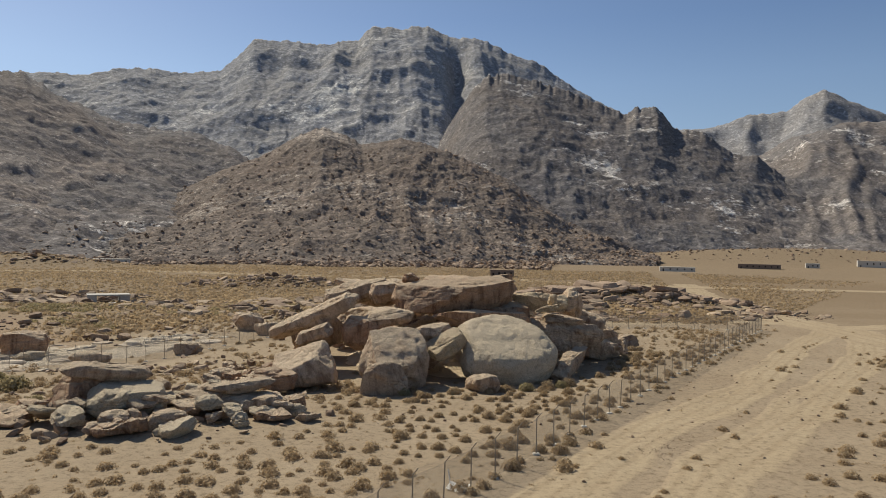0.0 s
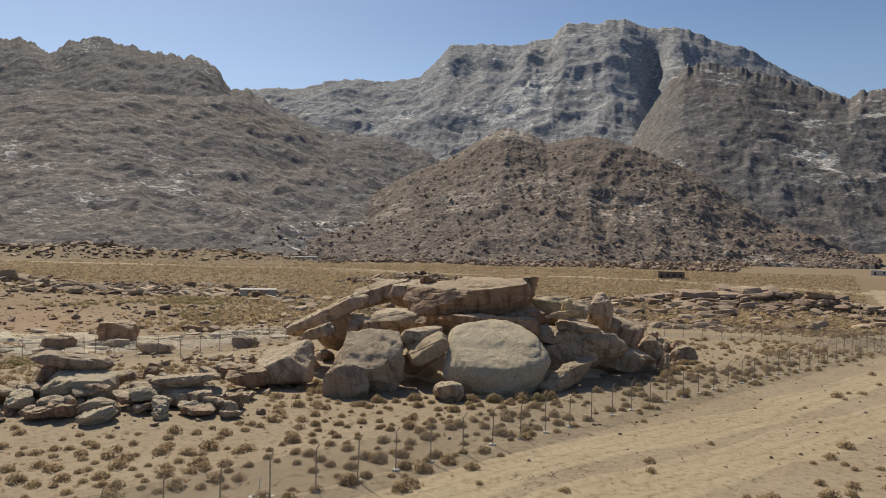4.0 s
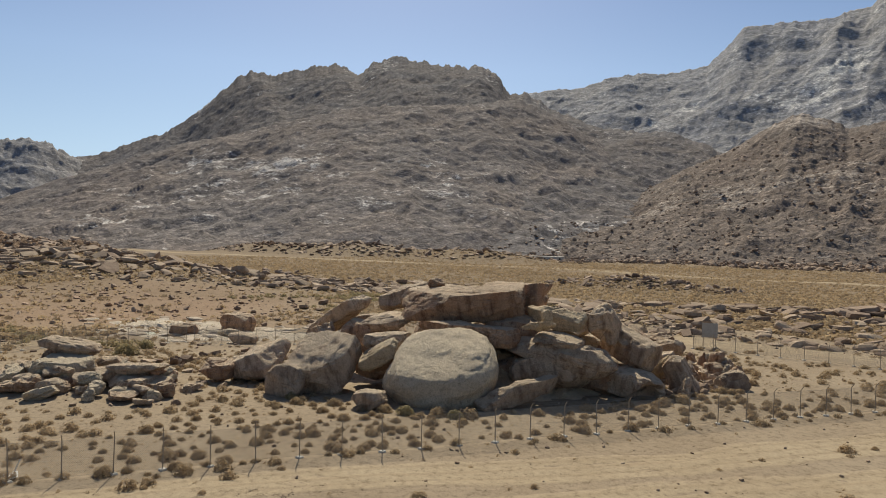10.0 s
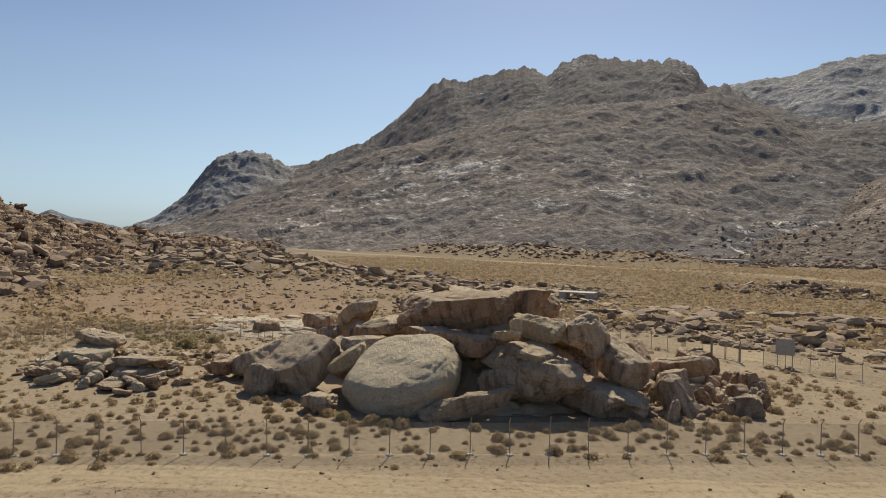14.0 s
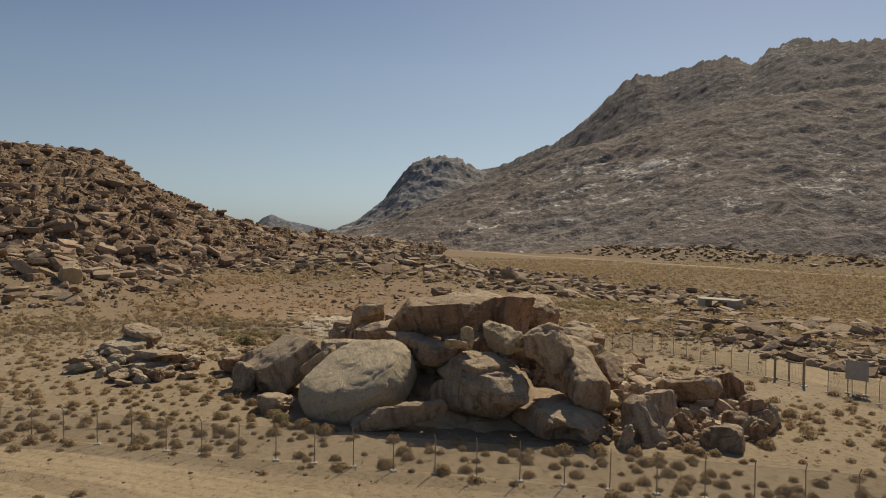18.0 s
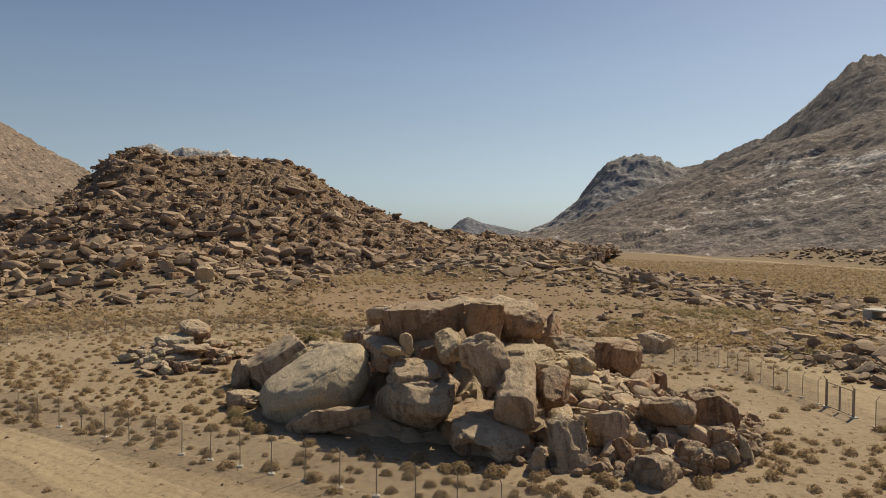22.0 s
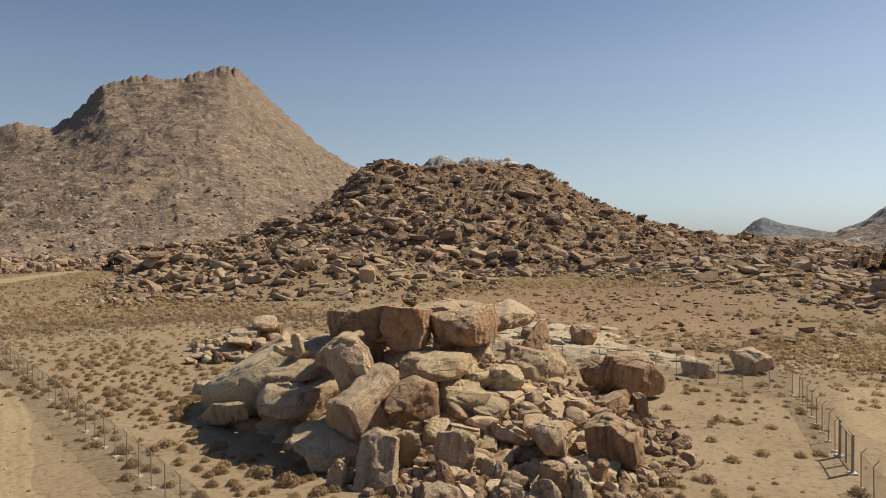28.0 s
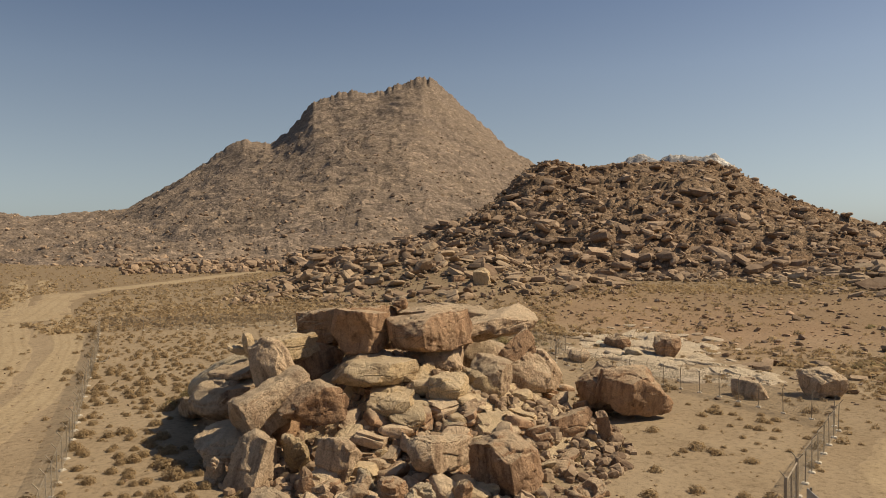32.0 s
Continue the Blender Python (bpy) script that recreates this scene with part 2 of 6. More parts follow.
def mountain_material(name, talus, crag, pale, pale_at=0.62, size=1.0, soft=0.6):
    """A bare desert mountain: brown talus, grey crags, bands of pale bedrock."""
    m, nt, b = nodes_of(name, 0.95)
    b.inputs["Specular IOR Level"].default_value = 0.05
    geo = nt.nodes.new("ShaderNodeNewGeometry")
    where = geo.outputs["Position"]
    broad = noise_of(nt, where, 0.006 / size, 5, 0.6, 0.5)
    bands = noise_of(nt, scaled(nt, where, (1, 1, 2.6)), 0.018 / size, 7, 0.68, 0.7)
    fine = noise_of(nt, scaled(nt, where, (1, 1, 1.6)), 0.11 / size, 6, 0.75)
    speck = noise_of(nt, where, 0.45 / size, 3, 0.8)
    base = mixed(nt, ramp(nt, broad, [(0.38, (0, 0, 0)), (0.62, (1, 1, 1))]), talus, crag)
    swarm = noise_of(nt, where, 0.0045 / size, 3, 0.5)
    ledge = maths(nt, "ADD", maths(nt, "MULTIPLY", bands, 0.62), maths(nt, "MULTIPLY", fine, 0.38))
    ledge = maths(nt, "ADD", ledge, maths(nt, "MULTIPLY", maths(nt, "SUBTRACT", swarm, 0.54), 0.55))
    base = mixed(nt, ramp(nt, ledge, [(pale_at - 0.02, (0, 0, 0)), (pale_at + 0.025, (1, 1, 1))]), base, pale)
    base = mixed(nt, 1.0, base, ramp(nt, fine, [(0.3, (0.74, 0.74, 0.76)), (0.55, (1, 1, 1)), (0.75, (1.2, 1.18, 1.15))]), "MULTIPLY")
    base = mixed(nt, 1.0, base, ramp(nt, speck, [(0.3, (0.7, 0.7, 0.7)), (0.6, (1.1, 1.1, 1.1))]), "MULTIPLY")
    bent = nt.nodes.new("ShaderNodeVectorMath")
    bent.operation = "MULTIPLY_ADD"
    nt.links.new(noise_of(nt, where, 0.06 / size, 3, 0.6), bent.inputs[0])
    bent.inputs[1].default_value = (14 * size, 14 * size, 9 * size)
    nt.links.new(where, bent.inputs[2])
    relief = maths(nt, "ADD", maths(nt, "MULTIPLY", speck, 0.35), maths(nt, "MULTIPLY", fine, 1.6))
    for grain, deep in ((9.0 * size, 0.8), (4.5 * size, 0.8), (2.2 * size, 0.5)):
        cell = nt.nodes.new("ShaderNodeTexVoronoi")
        cell.inputs["Scale"].default_value = 1.0 / grain
        nt.links.new(scaled(nt, bent.outputs[0], (0.85, 0.85, 1.25)), cell.inputs["Vector"])
        tone = nt.nodes.new("ShaderNodeSeparateColor")
        nt.links.new(cell.outputs["Color"], tone.inputs[0])
        base = mixed(nt, 1.0, base, ramp(nt, tone.outputs[0], [(0.0, (0.82, 0.815, 0.81)), (0.6, (1, 1, 1)), (0.88, (1.1, 1.095, 1.09)), (1.0, (1.42, 1.4, 1.38))]), "MULTIPLY")
        relief = maths(nt, "ADD", relief, maths(nt, "MULTIPLY", maths(nt, "SUBTRACT", tone.outputs[1], cell.outputs["Distance"]), deep))
    nt.links.new(base, b.inputs["Base Color"])
    bumped(nt, b, relief, soft, 2.6 * size)
    return m


def sand_material(name, pale, warm, red, dry, red_spots=True):
    m, nt, b = nodes_of(name, 0.95)
    b.inputs["Specular IOR Level"].default_value = 0.1
    geo = nt.nodes.new("ShaderNodeNewGeometry")
    where = geo.outputs["Position"]
    broad = noise_of(nt, where, 0.018, 5, 0.6, 0.4)
    patch = noise_of(nt, where, 0.12, 5, 0.6, 0.3)
    grit = noise_of(nt, where, 2.2, 6, 0.75)
    pebble = noise_of(nt, where, 14.0, 3, 0.8)
    base = mixed(nt, ramp(nt, patch, [(0.35, (0, 0, 0)), (0.68, (1, 1, 1))]), pale, warm)
    if not red_spots:
        # wheel ruts and loose windrows along the track
        at = nt.nodes.new("ShaderNodeAttribute")
        at.attribute_name = "across"
        wander = maths(nt, "ADD", at.outputs["Fac"], maths(nt, "MULTIPLY", maths(nt, "SUBTRACT", patch, 0.5), 0.35))
        wave = maths(nt, "SINE", maths(nt, "MULTIPLY", wander, 13.0))
        base = mixed(nt, maths(nt, "MULTIPLY", ramp(nt, wave, [(0.3, (0, 0, 0)), (0.95, (1, 1, 1))]), 0.5), base, dry)
        edge = maths(nt, "ABSOLUTE", wander)
        base = mixed(nt, ramp(nt, edge, [(0.7, (0, 0, 0)), (0.98, (1, 1, 1))]), base, red)
    if red_spots:
        # iron-red soil on the flat west of the outcrop, dry grass cover far out
        for (cx, cy, r), colour, most in (((-92, 88, 50), red, 0.42), ((-150, 260, 190), dry, 0.8), ((120, 330, 170), dry, 0.75)):
            away = nt.nodes.new("ShaderNodeVectorMath")
            away.operation = "DISTANCE"
            nt.links.new(where, away.inputs[0])
            away.inputs[1].default_value = (cx, cy, 0)
            near = maths(nt, "SUBTRACT", 1.0, maths(nt, "DIVIDE", away.outputs["Value"], r))
            near = maths(nt, "ADD", near, maths(nt, "MULTIPLY", maths(nt, "SUBTRACT", broad, 0.5), 1.3))
            base = mixed(nt, maths(nt, "MULTIPLY", ramp(nt, near, [(0.05, (0, 0, 0)), (0.45, (1, 1, 1))]), most), base, colour)
        away = nt.nodes.new("ShaderNodeVectorMath")
        away.operation = "DISTANCE"
        nt.links.new(where, away.inputs[0])
        away.inputs[1].default_value = (10, 60, 0)
        far = maths(nt, "ADD", maths(nt, "DIVIDE", away.outputs["Value"], 400.0), maths(nt, "MULTIPLY", maths(nt, "SUBTRACT", broad, 0.5), 0.7))
        base = mixed(nt, maths(nt, "MULTIPLY", ramp(nt, far, [(0.12, (0, 0, 0)), (0.36, (1, 1, 1))]), 0.72), base, dry)
    base = mixed(nt, 1.0, base, ramp(nt, grit, [(0.3, (0.54, 0.51, 0.48)), (0.48, (1, 1, 1)), (0.75, (1.2, 1.19, 1.17))]), "MULTIPLY")
    base = mixed(nt, 1.0, base, ramp(nt, pebble, [(0.28, (0.62, 0.6, 0.58)), (0.45, (1, 1, 1)), (0.75, (1.12, 1.12, 1.12))]), "MULTIPLY")
    nt.links.new(base, b.inputs["Base Color"])
    bumped(nt, b, maths(nt, "ADD", grit, maths(nt, "MULTIPLY", pebble, 0.3)), 0.6, 0.12)
    return m


def plain_material(name, colour, rough=0.6, metal=0.0, wear=0.25, scale=6.0):
    m, nt, b = nodes_of(name, rough)
    b.inputs["Metallic"].default_value = metal
    tc = nt.nodes.new("ShaderNodeTexCoord")
    n = noise_of(nt, tc.outputs["Object"], scale, 5, 0.7)
    base = mixed(nt, ramp(nt, n, [(0.4, (0, 0, 0)), (0.75, (1, 1, 1))]), colour, tuple(c * (1 - wear) for c in colour))
    nt.links.new(base, b.inputs["Base Color"])
    return m


def twig_material(name, a, b_, c):
    m, nt, b = nodes_of(name, 0.9)
    geo = nt.nodes.new("ShaderNodeNewGeometry")
    n = noise_of(nt, geo.outputs["Position"], 0.6, 3, 0.6)
    tone = ramp(nt, geo.outputs["Random Per Island"], [(0.0, a), (0.5, b_), (1.0, c)])
    base = mixed(nt, ramp(nt, n, [(0.4, (0, 0, 0)), (0.7, (0.6, 0.6, 0.6))]), tone, b_)
    nt.links.new(base, b.inputs["Base Color"])
    thin, both = nt.nodes.new("ShaderNodeBsdfTranslucent"), nt.nodes.new("ShaderNodeMixShader")
    nt.links.new(base, thin.inputs["Color"])
    both.inputs[0].default_value = 0.5
    nt.links.new(b.outputs[0], both.inputs[1])
    nt.links.new(thin.outputs[0], both.inputs[2])
    nt.links.new(both.outputs[0], nt.nodes["Material Output"].inputs["Surface"])
    return m


SAND = sand_material("pale_desert_sand", (0.325, 0.254, 0.175), (0.278, 0.211, 0.141), (0.32, 0.18, 0.112), (0.212, 0.155, 0.098))
TRACK = sand_material("driven_sand", (0.385, 0.303, 0.202), (0.345, 0.265, 0.172), (0.325, 0.25, 0.17), (0.295, 0.222, 0.142), False)
GRANITE = rock_material("weathered_granite", (0.66, 0.505, 0.362), (0.5, 0.35, 0.237), (0.18, 0.1, 0.063), 0.66)
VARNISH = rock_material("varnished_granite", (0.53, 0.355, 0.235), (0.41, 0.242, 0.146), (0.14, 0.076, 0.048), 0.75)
PALE = rock_material("pale_grey_granite", (0.62, 0.52, 0.38), (0.535, 0.435, 0.312), (0.34, 0.26, 0.18), 0.25, cracked=0.0)
YELLOW = rock_material("fresh_yellow_granite", (0.66, 0.515, 0.335), (0.56, 0.41, 0.255), (0.30, 0.185, 0.11), 0.3)
LOOSE = loose_rock_material("loose_granite", (0.44, 0.335, 0.235), (0.315, 0.225, 0.156), (0.15, 0.096, 0.066))
RED_ROCK = loose_rock_material("iron_stained_rock", (0.45, 0.31, 0.215), (0.36, 0.235, 0.157), (0.22, 0.13, 0.086))
LOOSE_RED = loose_rock_material("loose_brown_granite", (0.44, 0.322, 0.23), (0.31, 0.222, 0.158), (0.135, 0.088, 0.062), 0.25)
BLEACHED = rock_material("bleached_bedrock", (0.66, 0.57, 0.46), (0.56, 0.47, 0.365), (0.36, 0.28, 0.2), 0.2, own=False)
PALE_SLAB = loose_rock_material("bleached_granite", (0.58, 0.49, 0.39), (0.48, 0.395, 0.30), (0.33, 0.25, 0.18))
SHRUB = twig_material("dry_shrub", (0.33, 0.238, 0.14), (0.42, 0.31, 0.187), (0.52, 0.395, 0.25))
GREEN = twig_material("olive_shrub", (0.30, 0.245, 0.125), (0.36, 0.295, 0.16), (0.43, 0.355, 0.21))
POST = plain_material("weathered_rusty_steel", (0.37, 0.31, 0.24), 0.7, 0.1, 0.4)
WIRE = plain_material("dull_wire", (0.36, 0.33, 0.28), 0.65, 0.2, 0.2)
CONCRETE = plain_material("pale_concrete", (0.62, 0.57, 0.49), 0.9, 0, 0.3)
WHITE = plain_material("dusty_white_paint", (0.72, 0.70, 0.66), 0.7, 0, 0.15, 1.0)
LIMEWASH = plain_material("dusty_limewash", (0.50, 0.465, 0.41), 0.9, 0, 0.25, 0.6)
DARKWALL = plain_material("brown_block_wall", (0.24, 0.18, 0.14), 0.9, 0, 0.3, 0.8)
OPENING = plain_material("dark_opening", (0.04, 0.035, 0.03), 0.8)
SIGNFACE = plain_material("faded_grey_sign", (0.40, 0.38, 0.35), 0.6, 0.2, 0.25, 2.0)

# ---- meshes ----
def mesh_from(name, verts, faces, mat, flat=False):
    """verts n x 3; faces one array, all triangles or all quads."""
    me = bpy.data.meshes.new(name)
    v = np.asarray(verts, np.float32)
    f = np.asarray(faces, np.int32)
    k = f.shape[1]
    me.vertices.add(len(v))
    me.vertices.foreach_set("co", v.ravel())
    me.loops.add(f.size)
    me.loops.foreach_set("vertex_index", f.ravel())
    me.polygons.add(len(f))
    me.polygons.foreach_set("loop_start", np.arange(0, f.size, k, dtype=np.int32))
    me.polygons.foreach_set("use_smooth", np.full(len(f), not flat))
    me.update(calc_edges=True)
    me.materials.append(mat)
    return me


def grid_faces(rows, cols, closed=False):
    a = np.arange(rows * cols).reshape(rows, cols)
    b = np.roll(a, -1, axis=1) if closed else a[:, 1:]
    a = a if closed else a[:, :-1]
    return np.stack([a[:-1], b[:-1], b[1:], a[1:]], -1).reshape(-1, 4)


def part(name, bm, material, parent, label=""):
    me = bpy.data.meshes.new(name)
    bm.to_mesh(me)
    bm.free()
    me.materials.append(material)
    ob = new(name, me)
    ob.parent = parent
    return tagged(ob, label)


def box(bm, x0, y0, z0, x1, y1, z1, bevel=0.0):
    made = bmesh.ops.create_cube(bm, size=1, matrix=Matrix.Translation(((x0 + x1) / 2, (y0 + y1) / 2, (z0 + z1) / 2)) @ Matrix.Diagonal((x1 - x0, y1 - y0, z1 - z0, 1)))
    if bevel:
        edges = list({e for v in made["verts"] for e in v.link_edges})
        bmesh.ops.bevel(bm, geom=edges, offset=bevel, segments=2, affect="EDGES")
    return bm


def rod(bm, a, b, r, sides=8):
    a, b = Vector(a), Vector(b)
    m = Matrix.Translation((a + b) / 2) @ (b - a).to_track_quat("Z", "Y").to_matrix().to_4x4()
    bmesh.ops.create_cone(bm, cap_ends=True, segments=sides, radius1=r, radius2=r, depth=(b - a).length, matrix=m)
    return bm


# ---- the lie of the land ----
def land(x, y):
    """Height of the ground: a flat sandy pan that falls gently to the plain in the north."""
    x, y = np.asarray(x, float), np.asarray(y, float)
    z = 1.0 - 4.0 * smooth((y - 95) / 100)
    p = np.stack([x, y, 0 * x], -1).reshape(-1, 3)
    near = (0.10 * fbm(p / 9.0, 3, 5) + 0.05 * fbm(p / 2.2, 2, 9)).reshape(x.shape)
    far = np.hypot(x - 10, y - 70)
    wide = (1.1 * fbm(p / 70.0, 3, 21)).reshape(x.shape) * smooth((far - 70) / 120)
    rise = 26.0 * smooth((-y - 150) / 900) + 10 * smooth((x - 330) / 700) * smooth((y - 380) / 300)
    return z + near + wide + rise


def land_at(x, y):
    return float(land(np.array([x]), np.array([y]))[0])


def build_ground():
    ring = np.concatenate([np.arange(0.8, 90, 0.9), 90 * (4400 / 90) ** np.linspace(0.01, 1, 110)])
    turn = np.linspace(0, 2 * np.pi, 420, endpoint=False)
    r, a = np.meshgrid(ring, turn, indexing="ij")
    x, y = 10 + r * np.cos(a), 70 + r * np.sin(a)
    v = np.stack([x, y, land(x, y)], -1).reshape(-1, 3)
    ob = new("ground", mesh_from("ground", v, grid_faces(len(ring), len(turn), True), SAND))
    bmid = bmesh.new()
    bmid.from_mesh(ob.data)
    bmid.verts.ensure_lookup_table()
    bmid.faces.new([bmid.verts[i] for i in range(len(turn))])
    bmid.normal_update()
    bmid.to_mesh(ob.data)
    bmid.free()
    tagged(ob, "pale tan desert sand with grit and reddish soil patches", "ground", kind="structure")


def strip(name, line, width, label, lift=0.035, ragged=0.5, seed=1):
    """A driven track over the ground along a line of places, with ragged edges and two shallow ruts."""
    pts = np.array(line, float)
    seg = np.concatenate([[0], np.cumsum(np.hypot(*np.diff(pts, axis=0).T))])
    far = np.hypot(pts[:, 0] - 10, pts[:, 1] - 70).min()
    s = np.arange(0, seg[-1], max(0.8, far / 60))
    # smooth the bends
    px, py = np.interp(s, seg, pts[:, 0]), np.interp(s, seg, pts[:, 1])
    for _ in range(12):
        px[1:-1] = (px[:-2] + 2 * px[1:-1] + px[2:]) / 4
        py[1:-1] = (py[:-2] + 2 * py[1:-1] + py[2:]) / 4
    tx, ty = np.gradient(px), np.gradient(py)
    ln = np.hypot(tx, ty)
    nx, ny = -ty / ln, tx / ln
    cols = 15
    u = np.linspace(-1, 1, cols)
    edge = [1 + ragged * fbm(np.stack([s / 6, 0 * s + k, 0 * s], -1), 4, seed) for k in (0, 40)]
    half = np.where(u[None, :] < 0, edge[0][:, None], edge[1][:, None]) * width / 2
    x, y = px[:, None] + nx[:, None] * u * half, py[:, None] + ny[:, None] * u * half
    ruts = -0.02 * (np.exp(-((u - 0.35) / 0.14) ** 2) + np.exp(-((u + 0.35) / 0.14) ** 2))
    z = land(x, y) + np.where(np.abs(u) > 0.99, -0.06, lift + ruts)[None, :] * max(1, far / 60)
    v = np.stack([x, y, z], -1).reshape(-1, 3)
    me = mesh_from(name, v, grid_faces(len(s), cols), TRACK)
    across = me.attributes.new("across", "FLOAT", "POINT")
    across.data.foreach_set("value", np.tile(u, len(s)).astype(np.float32))
    tagged(new(name, me), label, "dirt road", kind="structure")


def azimuth_ridge(name, crest, foot, mat, label, cols, rows, gully, bumps, seed, back=0.35, steep=1.6, crag=0.5, cuts=(), base=-6.0, centre=(0, 70), jag=0.016, long=(1.1, 1.2), cliff=0.0):
    """A bare mountain: its crest is a line of peaks (x, y, z), its foot a line of distances from the centre along the crest."""
    c = np.array(crest, float)
    az = np.degrees(np.arctan2(-(c[:, 0] - centre[0]), c[:, 1] - centre[1]))
    az = np.where(az < -90, az + 360, az)
    order = np.argsort(az)
    az, c = az[order], c[order]
    dist = np.hypot(c[:, 0] - centre[0], c[:, 1] - centre[1])
    ends = az[0], az[-1]
    a = np.linspace(*ends, cols)
    D, H = np.interp(a, az, dist), np.interp(a, az, c[:, 2])
    D = np.convolve(np.pad(D, 12, mode="edge"), np.ones(25) / 25, "valid")
    fa = np.linspace(*ends, len(foot))
    F = np.interp(a, fa, np.array(foot, float))
    v = np.concatenate([np.linspace(0, 1, rows), 1 + back * np.linspace(0.04, 1, max(6, rows // 10))])
    A, V = np.meshgrid(np.radians(a), v)
    Dg, Hg, Fg = (np.broadcast_to(q, A.shape) for q in (D, H, F))
    r = Fg + (Dg - Fg) * V
    x, y = centre[0] - np.sin(A) * r, centre[1] + np.cos(A) * r
    p = np.stack([x, y, 0 * x], -1).reshape(-1, 3)
    up = np.clip(V, 0, 1)
    rise = 0.42 * up + 0.58 * up ** steep
    rise = rise * (1 - cliff) + cliff * smooth((up - 0.86 + 0.16 * fbm(np.stack([A * Dg.mean() / gully * 1.3, 0 * A, 0 * A], -1).reshape(-1, 3), 5, seed + 60, 0.6).reshape(A.shape)) / 0.07)
    fall = np.clip((V - 1) / back, 0, 1)
    wide = max(5, cols // 9) | 1
    blur = np.pad(H, wide // 2, mode="edge")
    blur = np.convolve(np.pad(np.convolve(blur, np.ones(wide) / wide, "valid"), wide // 2, mode="edge"), np.ones(wide) / wide, "valid")
    keep = smooth((up - 0.35) / 0.65) ** 1.5
    Hg = Hg * keep + np.broadcast_to(blur, A.shape) * (1 - keep)
    hill = (Hg - base) * rise * (1 - fall ** 1.2)
    inner = smooth(up / 0.25) * smooth((1 - up) / 0.22 + 0.12) * (1 - smooth(fall * 3))
    # spurs and gullies run down the slope
    along = A * Dg.mean() / gully
    warp = 0.55 * fbm(p / (gully * 2.2), 3, seed + 40).reshape(A.shape)
    g = fbm(np.stack([along + warp, up * 1.4 + warp, 0 * along], -1).reshape(-1, 3), 4, seed, 0.5, True).reshape(A.shape)
    hill = hill + g * inner * crag * 0.30 * (Hg - base) * (0.35 + 0.65 * up)
    for (ca, cw, cd, lo, hi) in cuts:
        near = np.exp(-((np.degrees(A) - ca + 1.2 * warp) / cw) ** 2)
        hill = hill - near * cd * smooth((up - lo) / 0.12) * smooth((hi - up) / 0.1 + 0.0) * (Hg - base)
    # ledges and blocks
    q = np.stack([x, y, hill * 1.0], -1).reshape(-1, 3)
    small = 0
    for k, (size, height) in enumerate(bumps):
        if k == 0:
            small = small + height * fbm(q / size, 4, seed + 7, 0.6, True).reshape(A.shape)
        else:
            small = small + height * blocks((A * r + 0.25 * size * warp).ravel(), r.ravel() + 0.6 * size * g.ravel(), size, seed + 11 + k, long).reshape(A.shape)
    crown = jag * (Hg - base) * fbm(np.stack([along * 14, 0 * along, 0 * along], -1).reshape(-1, 3), 5, seed + 3, 0.7).reshape(A.shape)
    hill = hill + small * (0.25 + 0.75 * smooth(up / 0.1)) * (0.35 + 0.65 * smooth((1 - up) / 0.15)) * (1 - fall) + crown * smooth((up - 0.88) / 0.12)
    z = base + hill
    me = mesh_from(name, np.stack([x, y, z], -1).reshape(-1, 3), grid_faces(len(v), cols), mat)
    return tagged(new(name, me), label, "mountain", kind="structure")


# ---- rocks ----
def cube_ball(n):
    """A cube's surface divided n times, and its quads."""
    t = np.tan(np.linspace(-1, 1, n + 1) * np.pi / 4)
    key, verts, quads = {}, [], []
    def at(p):
        k = tuple(np.round(p, 6))
        if k not in key:
            key[k] = len(verts)
            verts.append(p)
        return key[k]
    for axis in range(3):
        for side in (-1, 1):
            for i in range(n):
                for j in range(n):
                    c = []
                    for di, dj in ((0, 0), (1, 0), (1, 1), (0, 1)):
                        p = [0, 0, 0]
                        p[axis], p[(axis + 1) % 3], p[(axis + 2) % 3] = side, t[i + di], t[j + dj]
                        c.append(at(p))
                    quads.append(c if side > 0 else c[::-1])
    return np.array(verts, float), np.array(quads)


BALLS = {n: cube_ball(n) for n in (2, 3, 4, 6, 9, 16, 28, 42)}


def chips(p, cell, seed):
    """Random level of the nearest cell point in space, -1 to 1."""
    q = p / cell
    i = np.floor(q).astype(np.int64)
    near, out = np.full(len(q), 1e9), np.zeros(len(q))
    for dx in (-1, 0, 1):
        for dy in (-1, 0, 1):
            for dz in (-1, 0, 1):
                j = i + np.array((dx, dy, dz))
                d = sum((q[:, k] - j[:, k] - 0.8 * hashed(j[:, 0], j[:, 1], j[:, 2], seed + k)) ** 2 for k in range(3))
                out = np.where(d < near, hashed(j[:, 0], j[:, 1], j[:, 2], seed + 5), out)
                near = np.minimum(near, d)
    return out * 2 - 1


